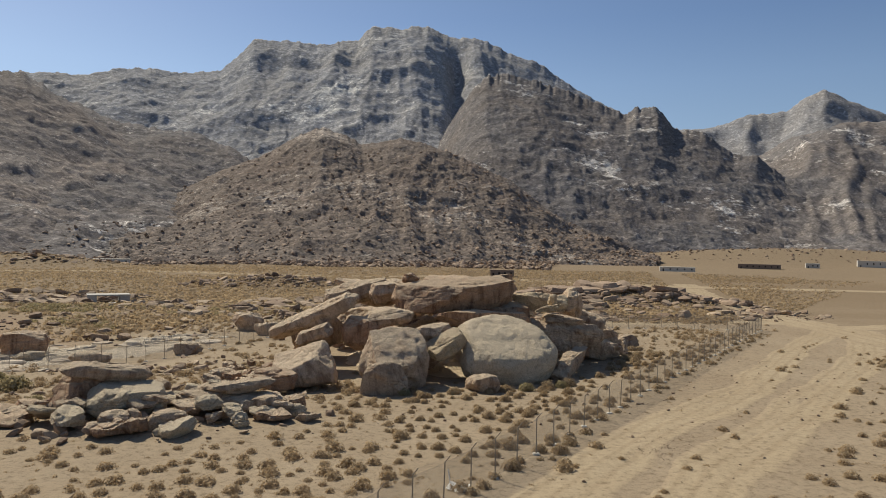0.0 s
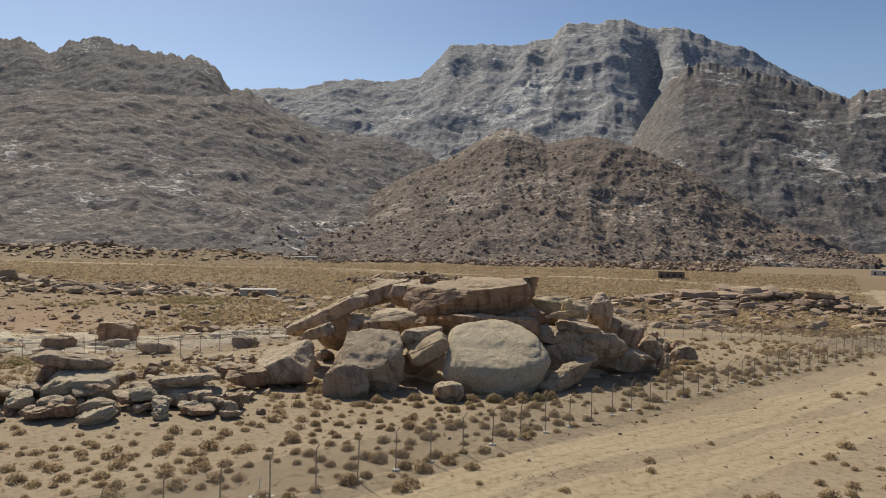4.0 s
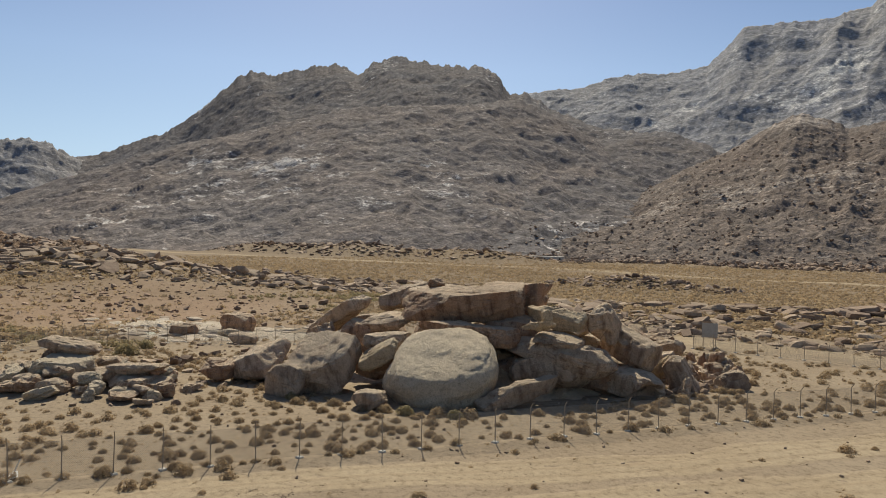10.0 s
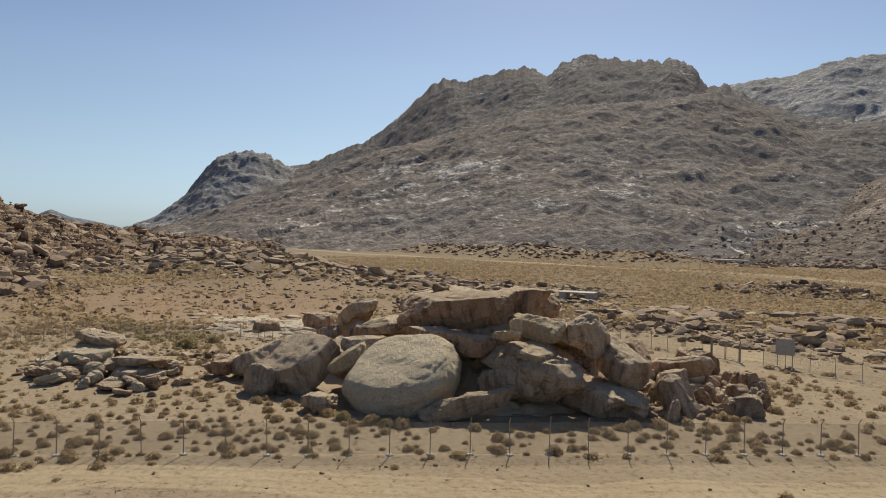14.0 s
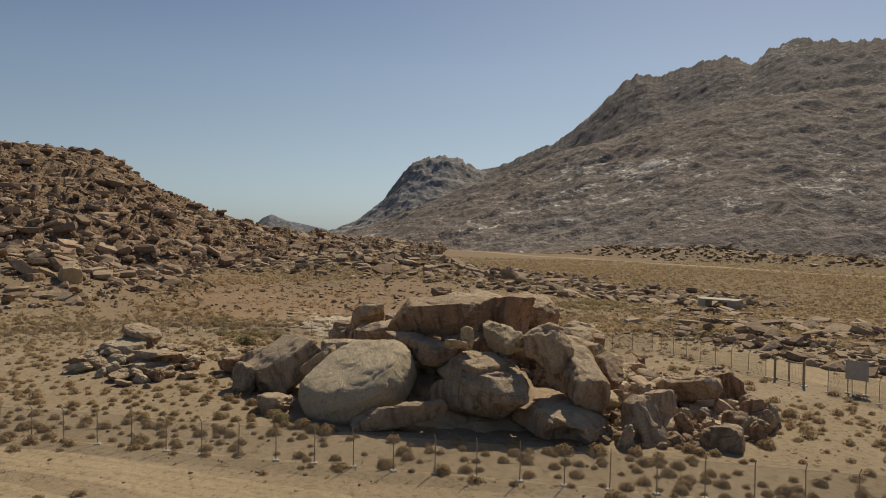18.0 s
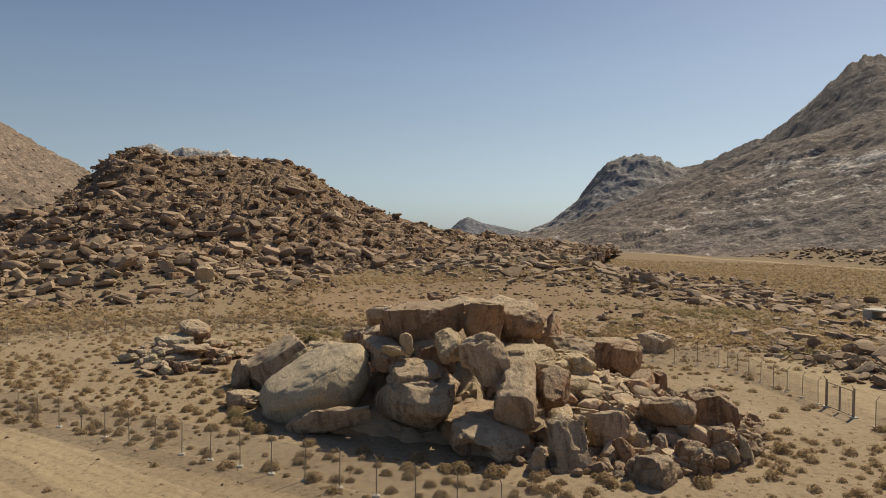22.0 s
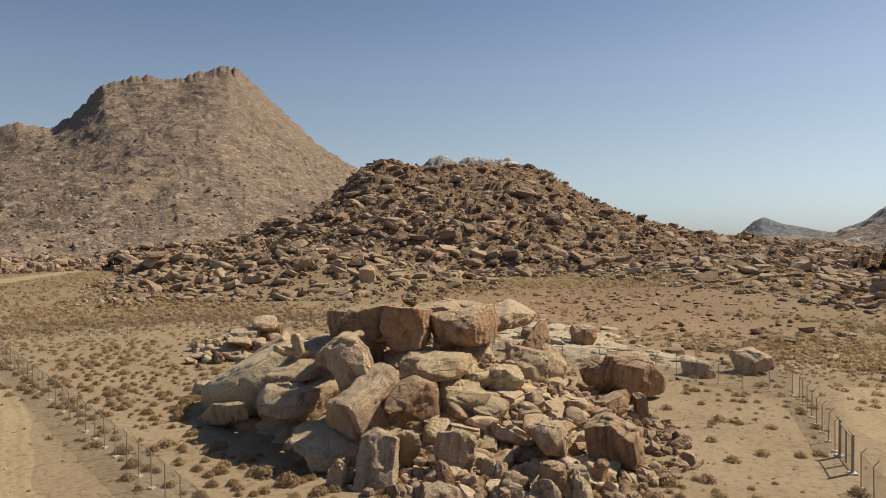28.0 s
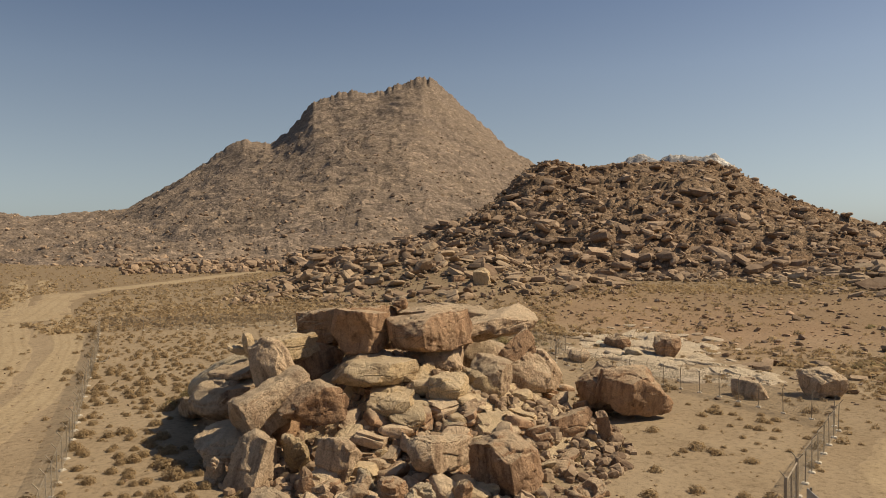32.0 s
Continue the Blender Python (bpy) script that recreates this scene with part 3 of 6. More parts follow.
def rock_shape(n, size, boxy, facets, seed, cuts=(), rough=1.0, soft=0.0007, dents=()):
    """A boulder about its centre: size in metres, boxy 0 (ball) to 1 (block), some random flat faces, and given cuts (nx, ny, nz, d)."""
    c, quads = BALLS[n]
    rng = np.random.RandomState(seed)
    s = c / np.linalg.norm(c, axis=1)[:, None]
    p = s * (1 - boxy) + c * 0.94 * boxy
    p = p * (1 + 0.13 * fbm(s * 1.3 + seed * 3.7, 2, seed)[:, None])
    planes = list(cuts)
    for _ in range(facets):
        d = rng.normal(size=3)
        planes.append((*(d / np.linalg.norm(d)), rng.uniform(0.6, 0.92) * (1 + 0.25 * boxy)))
    for nx, ny, nz, d in planes:
        k = np.array((nx, ny, nz), float)
        k /= np.linalg.norm(k)
        over = p @ k - d
        over = 0.5 * (over + np.sqrt(over * over + soft))
        p = p - over[:, None] * k * 0.92
    p = p * np.array(size) / 2
    m = max(size)
    if n >= 6:
        out = s * np.array(size)[::-1].mean() / m
        p = p + s * (0.07 * m ** 0.6 * rough * fbm(p * 0.45 + seed, 3, seed + 1) + 0.045 * m ** 0.4 * rough * fbm(p * 1.7 + seed, 5, seed + 2, 0.62))[:, None]
        if n >= 16:
            # exfoliated skins with stepped edges, and knocks
            skin = fbm(p * 0.7 + seed * 2.3, 4, seed + 8, 0.6)
            p = p - s * (rough * (0.07 * smooth((skin - 0.05) / 0.05) + 0.06 * smooth((skin - 0.22) / 0.04)))[:, None]
            p = p + s * (0.03 * rough * fbm(p * 5.0 + seed, 3, seed + 12, 0.6))[:, None]
            # chipped facets: a stepped level for each cell of the rock's own joints
            for cell, deep in ((1.9, 0.07), (0.6, 0.03)):
                p = p + s * (deep * rough * chips(p + 0.25 * fbm(p * 1.1, 2, seed + 14)[:, None], cell, seed + 15))[:, None]
        # weathered hollows
        for (hx, hy, hz, wide, deep) in dents:
            c0 = np.array((hx, hy, hz)) * np.array(size) / 2
            d = np.linalg.norm(p - c0, axis=1) / wide
            p = p - (c0 / np.linalg.norm(c0) * deep) * (1 - smooth((d - 0.35) / 0.65))[:, None]
        groove = fbm(np.stack([p[:, 0] * 0.25, p[:, 1] * 0.25, p[:, 2] * 1.1], -1) + seed * 1.9, 2, seed + 5)
        p = p - s * (0.13 * rough * np.exp(-(groove / 0.03) ** 2))[:, None]
    return p, quads


def boulder(name, at, size, turn=(0, 0, 0), boxy=0.45, facets=6, seed=1, cuts=(), mat=None, label="", n=16, rough=1.0, group="boulders of the outcrop", dents=(), soft=0.00015):
    p, quads = rock_shape(n, size, boxy, facets, seed, cuts, rough, soft, dents)
    me = mesh_from(name, p, quads, mat or GRANITE)
    me.set_sharp_from_angle(angle=radians(38))
    ob = new(name, me)
    ob.matrix_world = pose(*at, *turn)
    return tagged(ob, label, "boulder", group)


ROCK_KINDS = [rock_shape(n, (2, 2, 2), b, f, s) for n, b, f, s in ((3, 0.3, 9, 3), (3, 0.5, 8, 8), (3, 0.2, 10, 12), (3, 0.35, 10, 21), (3, 0.6, 8, 33), (2, 0.5, 7, 41))]


SLAB_KINDS = [rock_shape(2, (2, 2, 2), b, f, s, (), 1.0, 0.0001) for b, f, s in ((0.65, 9, 61), (0.75, 8, 62), (0.55, 10, 63), (0.7, 9, 64), (0.6, 10, 65), (0.5, 11, 66))]
FAR_KINDS = [rock_shape(2, (2, 2, 2), b, f, s) for b, f, s in ((0.45, 9, 51), (0.65, 8, 52), (0.55, 10, 53), (0.3, 9, 54), (0.7, 8, 55))]


def scattered(name, places, sizes, flat, mat, label, seed, category="rocks", tilt=0.35, sink=0.25, rise=None, kinds=ROCK_KINDS, aspect=(0.6, 1.0)):
    """Many loose rocks in one sheet. places n x 2, sizes n (longest length), flat: height to length."""
    rng = np.random.RandomState(seed)
    vs, fs, count = [], [], 0
    n = len(places)
    z = land(places[:, 0], places[:, 1]) if rise is None else rise
    for k, (kv, kf) in enumerate(kinds):
        pick = np.arange(k, n, len(kinds))
        if not len(pick):
            continue
        m = len(pick)
        L = sizes[pick]
        sc = np.stack([L / 2, L / 2 * rng.uniform(*aspect, m), L / 2 * flat * rng.uniform(0.6, 1.35, m)], -1)
        v = kv[None] * sc[:, None, :]
        a, bx, by = rng.uniform(0, 6.28, m), rng.normal(0, tilt, m), rng.normal(0, tilt, m)
        ca, sa, cb, sb, cy, sy = np.cos(a), np.sin(a), np.cos(bx), np.sin(bx), np.cos(by), np.sin(by)
        x, y, w = v[..., 0], v[..., 1], v[..., 2]
        y, w = y * cb[:, None] - w * sb[:, None], y * sb[:, None] + w * cb[:, None]
        x, w = x * cy[:, None] + w * sy[:, None], -x * sy[:, None] + w * cy[:, None]
        x, y = x * ca[:, None] - y * sa[:, None], x * sa[:, None] + y * ca[:, None]
        v = np.stack([x + places[pick, 0][:, None], y + places[pick, 1][:, None], w + (z[pick] + sc[:, 2] * (1 - 2 * sink))[:, None]], -1)
        fs.append((kf[None] + (np.arange(m) * len(kv))[:, None, None] + count).reshape(-1, 4))
        vs.append(v.reshape(-1, 3))
        count += m * len(kv)
    me = mesh_from(name, np.concatenate(vs), np.concatenate(fs), mat, flat=True)
    return tagged(new(name, me), label, category, kind="stuff")


def patch_places(n, centre, radii, turn, seed, power=0.5):
    rng = np.random.RandomState(seed)
    r, a = rng.uniform(0, 1, n) ** power, rng.uniform(0, 6.2832, n)
    u, w = radii[0] * r * np.cos(a), radii[1] * r * np.sin(a)
    t = math.radians(turn)
    return np.stack([centre[0] + u * math.cos(t) - w * math.sin(t), centre[1] + u * math.sin(t) + w * math.cos(t)], -1), r

# ---- the large structure ----
MOUNDS = [(46, 182, 30, 11, 4.2), (-14, 129, 20, 8, 1.2), (-108, 6, 30, 40, 10.0), (-168, 118, 46, 32, 5.6), (-420, 372, 55, 22, 7), (-330, 392, 60, 24, 9), (-240, 408, 50, 22, 6), (-60, 256, 26, 14, 4.0), (10, 165, 60, 26, 2.4), (-222, 130, 52, 40, 4.0), (430, 880, 240, 100, 20), (-20, 49, 9, 7, 0.7), (-85, 182, 26, 18, -0.9), (-52, 88, 34, 36, -2.3)]
flat_land = land


def land(x, y):
    """The ground with its low rocky rises."""
    x, y = np.asarray(x, float), np.asarray(y, float)
    z = flat_land(x, y)
    for cx, cy, rx, ry, h in MOUNDS:
        z = z + h * np.exp(-((x - cx) / rx) ** 2 - ((y - cy) / ry) ** 2)
    return z


build_ground()
FENCE = [(-14.0, 9.0), (-9, 17), (-3.7, 26.5), (2.4, 36.2), (12.0, 51.4), (22.5, 68.2), (33.0, 84.2), (41, 97), (49, 109.5)]
strip("dirt_road", [(112, 330), (98, 270), (86, 225), (78, 196), (70, 153), (64, 120), (61, 100), (63, 80), (72, 55), (90, 20), (120, -30)], 11, "wide pale dirt road worn by tyres over the plain", ragged=0.3, seed=3)
strip("dirt_road", [(-78, -138), (-41, -58), (-17, -8), (-3, 20), (8, 38), (15, 48), (26, 61), (45, 90), (55, 103), (62, 115)], 4.6, "pale wheel track beside the fence", lift=0.02, ragged=0.4, seed=8)
strip("dirt_road", [(-72, -142), (-35, -62), (-10, -12), (4, 20), (15, 39), (26, 52), (48, 81), (55, 92), (62, 108)], 5.4, "second pale wheel track alongside the fence", lift=0.02, ragged=0.4, seed=9)
strip("dirt_road", [(66, 118), (85, 128), (120, 150), (200, 190), (330, 240)], 8, "dirt side road forking off over the plain", ragged=0.4, seed=4)
strip("dirt_track", [(-1500, 180), (-1050, 215), (-776, 244), (-536, 290), (-340, 318), (-187, 350), (-61, 352), (40, 336), (106, 310), (200, 300), (420, 310)], 13, "long pale dirt track across the plain", ragged=0.4, seed=5)
strip("dirt_track", [(-22, 117), (-8, 117), (10, 117), (30, 120), (64, 131)], 9, "pale sandy track behind the back fence", ragged=0.5, seed=6)
strip("dirt_track", [(-8, 1), (-18, 7), (-29, 17), (-42, 29), (-49, 42), (-52, 58)], 5.5, "pale bare strip outside the far fence", ragged=0.5, seed=10)
strip("dirt_track", [(-14, -15), (-48, -66), (-98, -90), (-190, -140), (-320, -190)], 9, "faint sandy track winding to the hills", ragged=0.5, seed=7)

# distance haze is mixed into the base colours of M_BIG, M_PEAK and M_FAR
M_BIG = mountain_material("haze_tinted_granite_mountain", (0.345, 0.333, 0.325), (0.322, 0.322, 0.335), (0.60, 0.585, 0.56), 0.575, 1.0, 0.4)
M_PEAK = mountain_material("haze_tinted_brown_mountain", (0.285, 0.27, 0.262), (0.27, 0.268, 0.278), (0.44, 0.42, 0.41), 0.62, 1.1, 0.3)
M_DARK = mountain_material("dark_brown_mountain", (0.208, 0.181, 0.165), (0.2, 0.186, 0.182), (0.6, 0.56, 0.52), 0.595, 0.8, 0.42)
M_SHOULDER = mountain_material("brown_talus_shoulder", (0.25, 0.211, 0.186), (0.236, 0.21, 0.195), (0.6, 0.56, 0.52), 0.6, 0.7, 0.45)
M_HILL = mountain_material("brown_talus_hill", (0.222, 0.177, 0.147), (0.228, 0.189, 0.161), (0.43, 0.37, 0.315), 0.585, 0.55, 0.5)
M_TAN = mountain_material("tan_talus_mountain", (0.262, 0.207, 0.163), (0.245, 0.196, 0.16), (0.38, 0.30, 0.235), 0.63, 0.6, 0.5)
M_FAR = mountain_material("haze_blued_mountain", (0.19, 0.20, 0.225), (0.18, 0.195, 0.23), (0.3, 0.31, 0.33), 0.62, 1.5, 0.3)
M_NEAR = mountain_material("rocky_hill_soil", (0.25, 0.17, 0.115), (0.26, 0.19, 0.135), (0.36, 0.28, 0.21), 0.60, 0.25)

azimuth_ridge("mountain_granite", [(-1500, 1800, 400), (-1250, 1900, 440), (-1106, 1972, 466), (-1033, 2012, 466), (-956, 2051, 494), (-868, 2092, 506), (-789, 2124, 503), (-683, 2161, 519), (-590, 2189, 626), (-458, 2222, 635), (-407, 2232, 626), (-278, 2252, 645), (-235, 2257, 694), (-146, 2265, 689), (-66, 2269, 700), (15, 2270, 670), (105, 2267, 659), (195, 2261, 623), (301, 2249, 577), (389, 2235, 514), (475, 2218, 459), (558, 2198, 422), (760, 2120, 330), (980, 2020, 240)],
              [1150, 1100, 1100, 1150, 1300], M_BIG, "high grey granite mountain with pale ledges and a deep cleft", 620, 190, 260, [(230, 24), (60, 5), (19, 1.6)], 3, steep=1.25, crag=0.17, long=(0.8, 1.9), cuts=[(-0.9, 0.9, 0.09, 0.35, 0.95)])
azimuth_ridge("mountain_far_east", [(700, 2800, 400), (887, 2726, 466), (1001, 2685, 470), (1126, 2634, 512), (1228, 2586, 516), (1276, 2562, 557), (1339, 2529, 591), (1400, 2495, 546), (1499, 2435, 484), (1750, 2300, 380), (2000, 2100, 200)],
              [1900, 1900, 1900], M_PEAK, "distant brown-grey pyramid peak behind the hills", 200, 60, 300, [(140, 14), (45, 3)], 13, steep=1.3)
azimuth_ridge("mountain_east", [(560, 1880, 120), (738, 1821, 221), (854, 1767, 290), (961, 1709, 322), (1027, 1668, 322), (1200, 1560, 300), (1500, 1300, 210), (1700, 1000, 60)],
              [1300, 1150, 1000], M_DARK, "brown rocky mountain flank at the far side of the plain", 260, 90, 200, [(90, 12), (30, 2.4), (13, 1)], 17, steep=1.3)
azimuth_ridge("mountain_crags", [(-60, 1571, 120), (-18, 1571, 225), (6, 1571, 270), (29, 1571, 310), (59, 1570, 352), (89, 1569, 382), (125, 1566, 388), (179, 1561, 378), (238, 1553, 358), (328, 1534, 322), (386, 1520, 297), (402, 1515, 311), (446, 1502, 309), (479, 1491, 263), (537, 1471, 252), (588, 1450, 205), (626, 1433, 203), (682, 1406, 150), (726, 1383, 122), (768, 1359, 72), (830, 1310, 10)],
              [1150, 1020, 900, 850], M_DARK, "dark brown craggy ridge with jagged knobs", 360, 150, 130, [(80, 8), (24, 1.8), (11, 0.9)], 23, steep=1.2, crag=0.13, jag=0.03)
dark_ridge = azimuth_ridge("mountain_dark_ridge", [(-2330, 760, 60), (-2200, 850, 150), (-2100, 932, 206), (-2010, 1003, 218), (-1949, 1047, 248), (-1854, 1110, 281), (-1790, 1149, 321), (-1709, 1194, 392), (-1659, 1218, 437), (-1618, 1238, 454), (-1559, 1265, 437), (-1458, 1304, 452), (-1382, 1329, 459), (-1314, 1348, 428), (-1256, 1362, 458), (-1190, 1375, 459), (-1091, 1389, 432), (-1019, 1395, 417), (-964, 1397, 412), (-902, 1396, 378), (-871, 1396, 336), (-826, 1392, 332), (-753, 1383, 289), (-630, 1357, 235), (-449, 1288, 202), (-365, 1240, 171), (-250, 1180, 90)],
              [700, 560, 500, 520, 640, 900, 1200, 1500], M_DARK, "long dark brown mountain with talus slopes and pale rock patches", 680, 210, 190, [(110, 12), (34, 1.6), (13, 0.9)], 31, steep=1.6, crag=0.2, jag=0.03)
azimuth_ridge("mountain_dark_shoulder", [(-1290, 250, -12), (-1240, 320, -6), (-1190, 380, 20), (-1124, 456, 61), (-1067, 519, 92), (-1009, 570, 117), (-940, 633, 145), (-874, 697, 167), (-826, 727, 179), (-779, 767, 197), (-738, 812, 207), (-688, 885, 215), (-651, 979, 229), (-639, 1085, 249), (-560, 1130, 205), (-450, 1130, 130)],
              [640, 520, 490, 500, 520, 600, 800], M_SHOULDER, "brown talus shoulder before the dark mountain's crown", 520, 150, 150, [(90, 10), (34, 2.2), (13, 1.0)], 35, steep=1.35, crag=0.2, jag=0.02, back=0.25)
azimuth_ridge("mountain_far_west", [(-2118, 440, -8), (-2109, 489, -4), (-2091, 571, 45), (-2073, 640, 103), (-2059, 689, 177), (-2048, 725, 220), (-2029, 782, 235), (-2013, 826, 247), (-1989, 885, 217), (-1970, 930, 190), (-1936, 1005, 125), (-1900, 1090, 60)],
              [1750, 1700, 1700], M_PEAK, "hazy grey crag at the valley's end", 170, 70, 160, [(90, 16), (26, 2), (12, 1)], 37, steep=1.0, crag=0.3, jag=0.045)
brown_hill = azimuth_ridge("hill_brown", [(-440, 900, 40), (-364, 948, 73), (-297, 972, 110), (-255, 985, 128), (-203, 998, 162), (-173, 1004, 173), (-140, 995, 163), (-115, 988, 149), (-58, 968, 155), (-6, 946, 140), (39, 925, 119), (81, 901, 96), (121, 875, 63), (151, 851, 42), (191, 817, 23), (240, 790, -2)],
              [640, 570, 500, 460, 430], M_HILL, "brown boulder-strewn hill before the mountain", 520, 200, 70, [(48, 6.5), (16, 1.5), (7, 0.9)], 41, steep=1.5, crag=0.24)
tan_mountain = azimuth_ridge("mountain_tan", [(-430, -1290, 40), (-545, -1220, 59), (-584, -1203, 51), (-721, -1130, 66), (-788, -1087, 115), (-831, -1057, 148), (-873, -1025, 191), (-898, -1004, 205), (-938, -969, 198), (-963, -946, 224), (-999, -911, 288), (-1042, -865, 306), (-1086, -813, 303), (-1108, -786, 319), (-1142, -740, 338), (-1158, -716, 324), (-1192, -663, 266), (-1216, -624, 225), (-1232, -594, 189), (-1263, -534, 148), (-1282, -493, 124), (-1330, -380, 60), (-1360, -280, 5)],
              [420, 330, 290, 290, 330], M_TAN, "tan pyramid mountain with a cliffy crown and talus slopes", 560, 210, 120, [(90, 12), (22, 1.6), (9, 0.9)], 47, steep=1.55, crag=0.12, base=-2.0, jag=0.035)
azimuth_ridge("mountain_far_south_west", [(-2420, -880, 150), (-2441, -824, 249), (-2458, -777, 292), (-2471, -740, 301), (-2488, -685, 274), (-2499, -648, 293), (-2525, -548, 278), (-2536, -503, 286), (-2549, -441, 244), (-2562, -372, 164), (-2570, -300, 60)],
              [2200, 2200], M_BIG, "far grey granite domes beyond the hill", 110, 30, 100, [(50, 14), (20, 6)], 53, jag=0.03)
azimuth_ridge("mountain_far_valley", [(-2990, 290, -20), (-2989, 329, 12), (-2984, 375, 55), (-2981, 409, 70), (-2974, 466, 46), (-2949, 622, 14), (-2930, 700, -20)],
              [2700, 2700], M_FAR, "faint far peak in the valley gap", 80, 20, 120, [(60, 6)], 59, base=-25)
hill = azimuth_ridge("hill_rocky", [(-190, -135, 1), (-225, -105, 8), (-261, -78, 20), (-278, -72, 32), (-296, -64, 48), (-310, -58, 53), (-323, -51, 52), (-340, -41, 53), (-356, -30, 56), (-372, -18, 57), (-388, -6, 57), (-400, 4, 58), (-411, 14, 55), (-423, 25, 46), (-436, 44, 35), (-448, 73, 23), (-452, 99, 15), (-450, 126, 11), (-440, 165, 6), (-420, 230, 0)],
                     [250, 215, 175, 165, 170, 200], M_NEAR, "rocky hill of piled brown granite blocks", 420, 170, 45, [(26, 4), (12, 3.4), (5, 1.8)], 61, steep=1.25, crag=0.28, base=-1.0, jag=0.03)

# ---- loose rock on the hills and outcrops ----
def spread(n, low, high, seed, power=2.0):
    return low + (high - low) * np.random.RandomState(seed).uniform(0, 1, n) ** power


def on_slope(ob, n, seed, top=1e6, power=1.0):
    co = np.empty(len(ob.data.vertices) * 3, np.float32)
    ob.data.vertices.foreach_get("co", co)
    co = co.reshape(-1, 3)
    co = co[co[:, 2] < top]
    co = co[np.argsort(co[:, 2], kind="stable")]
    rng = np.random.RandomState(seed)
    pick = co[(rng.uniform(0, 1, n) ** power * (len(co) - 1)).astype(int)].astype(float)
    pick[:, :2] += rng.uniform(-1, 1, (n, 2))
    return pick[:, :2], pick[:, 2]


xy, zz = on_slope(hill, 8500, 9)
scattered("hill_rubble", xy, spread(8500, 0.4, 2.2, 10, 1.8), 0.5, LOOSE, "small broken rubble between the hill's blocks", 11, rise=zz + 0.5, tilt=0.4, sink=0.2, kinds=FAR_KINDS)
xy, zz = on_slope(hill, 9500, 5)
scattered("hill_boulders", xy, spread(9500, 0.8, 9.0, 6, 5.0), 0.33, LOOSE_RED, "brown granite blocks piled over the hillside", 7, rise=zz, tilt=0.26, sink=0.28, kinds=FAR_KINDS + SLAB_KINDS[:3] + ROCK_KINDS[:1], aspect=(0.45, 0.9))


for ob, n, top, low, high, mat, label, seed in ((brown_hill, 4600, 140, 1.2, 5.0, LOOSE_RED, "boulders strewn over the brown hill", 300), (dark_ridge, 1800, 30, 1.5, 5.5, LOOSE_RED, "boulders strewn over the dark mountain's apron", 310), (tan_mountain, 5200, 190, 1.3, 5.0, LOOSE_RED, "boulders strewn over the tan mountain's slopes", 320)):
    xy, zz = on_slope(ob, n, seed, top, 1.6)
    scattered("slope_boulders", xy, spread(n, low, high, seed + 1, 2.6), 0.45, mat, label, seed + 2, rise=zz, sink=0.35, kinds=FAR_KINDS)


def outcrop(n, centre, radii, turn, low, high, flat, mat, label, seed, power=0.5, tilt=0.3, sink=0.25, name="outcrop_rocks", kinds=SLAB_KINDS + ROCK_KINDS[:3]):
    xy, r = patch_places(n, centre, radii, turn, seed, power)
    size = spread(n, low, high, seed + 1, 4.0) * (1.15 - 0.5 * r)
    scattered(name, xy, size, flat, mat, label, seed + 2, tilt=tilt, sink=sink, kinds=kinds, aspect=(0.42, 0.9))


outcrop(4600, (-108, 6), (50, 56), 0, 0.3, 2.0, 0.5, LOOSE_RED, "small broken rubble between the knoll's blocks", 102, tilt=0.4, sink=0.1, kinds=FAR_KINDS)
outcrop(2600, (-108, 6), (46, 52), 0, 0.5, 7.0, 0.32, LOOSE, "pile of tan granite blocks on a low knoll", 100, tilt=0.3)
outcrop(3400, (-145, 142), (88, 46), 50, 0.4, 6.8, 0.3, LOOSE, "low band of flat tan granite slabs", 110, tilt=0.22, kinds=ROCK_KINDS[:3] + SLAB_KINDS[:3])
outcrop(2600, (-145, 142), (90, 48), 50, 0.25, 1.6, 0.5, LOOSE_RED, "small broken rubble between the band of slabs", 112, kinds=FAR_KINDS)
outcrop(800, (-215, 150), (80, 50), 20, 1.2, 6.5, 0.45, LOOSE_RED, "low band of brown granite blocks", 115)
outcrop(2200, (-330, 390), (170, 36), 12, 1.0, 8.0, 0.24, LOOSE_RED, "dark rock ledges at the mountain's foot", 120)
outcrop(700, (-60, 256), (36, 16), 0, 0.9, 5, 0.32, LOOSE_RED, "dark rock ledges out on the plain", 130)
outcrop(2300, (8, 160), (80, 40), 5, 0.4, 5.6, 0.3, LOOSE, "flat tan granite slabs behind the fence", 140, tilt=0.18, kinds=ROCK_KINDS[:3] + SLAB_KINDS[:3])
outcrop(1800, (8, 160), (82, 42), 5, 0.25, 1.4, 0.5, LOOSE_RED, "small broken rubble between the slabs behind the fence", 142, kinds=FAR_KINDS)
outcrop(760, (44, 181), (40, 13), 8, 0.8, 9, 0.26, LOOSE_RED, "dark ledgy outcrop behind the fence corner", 230, tilt=0.1, sink=0.2)
outcrop(900, (430, 850), (240, 90), 0, 1, 6, 0.4, LOOSE_RED, "dark stones over the low far rise", 236, kinds=FAR_KINDS)
outcrop(420, (-14, 129), (24, 10), 5, 0.6, 3.6, 0.4, LOOSE, "rounded tan slabs crowded behind the back fence", 235)
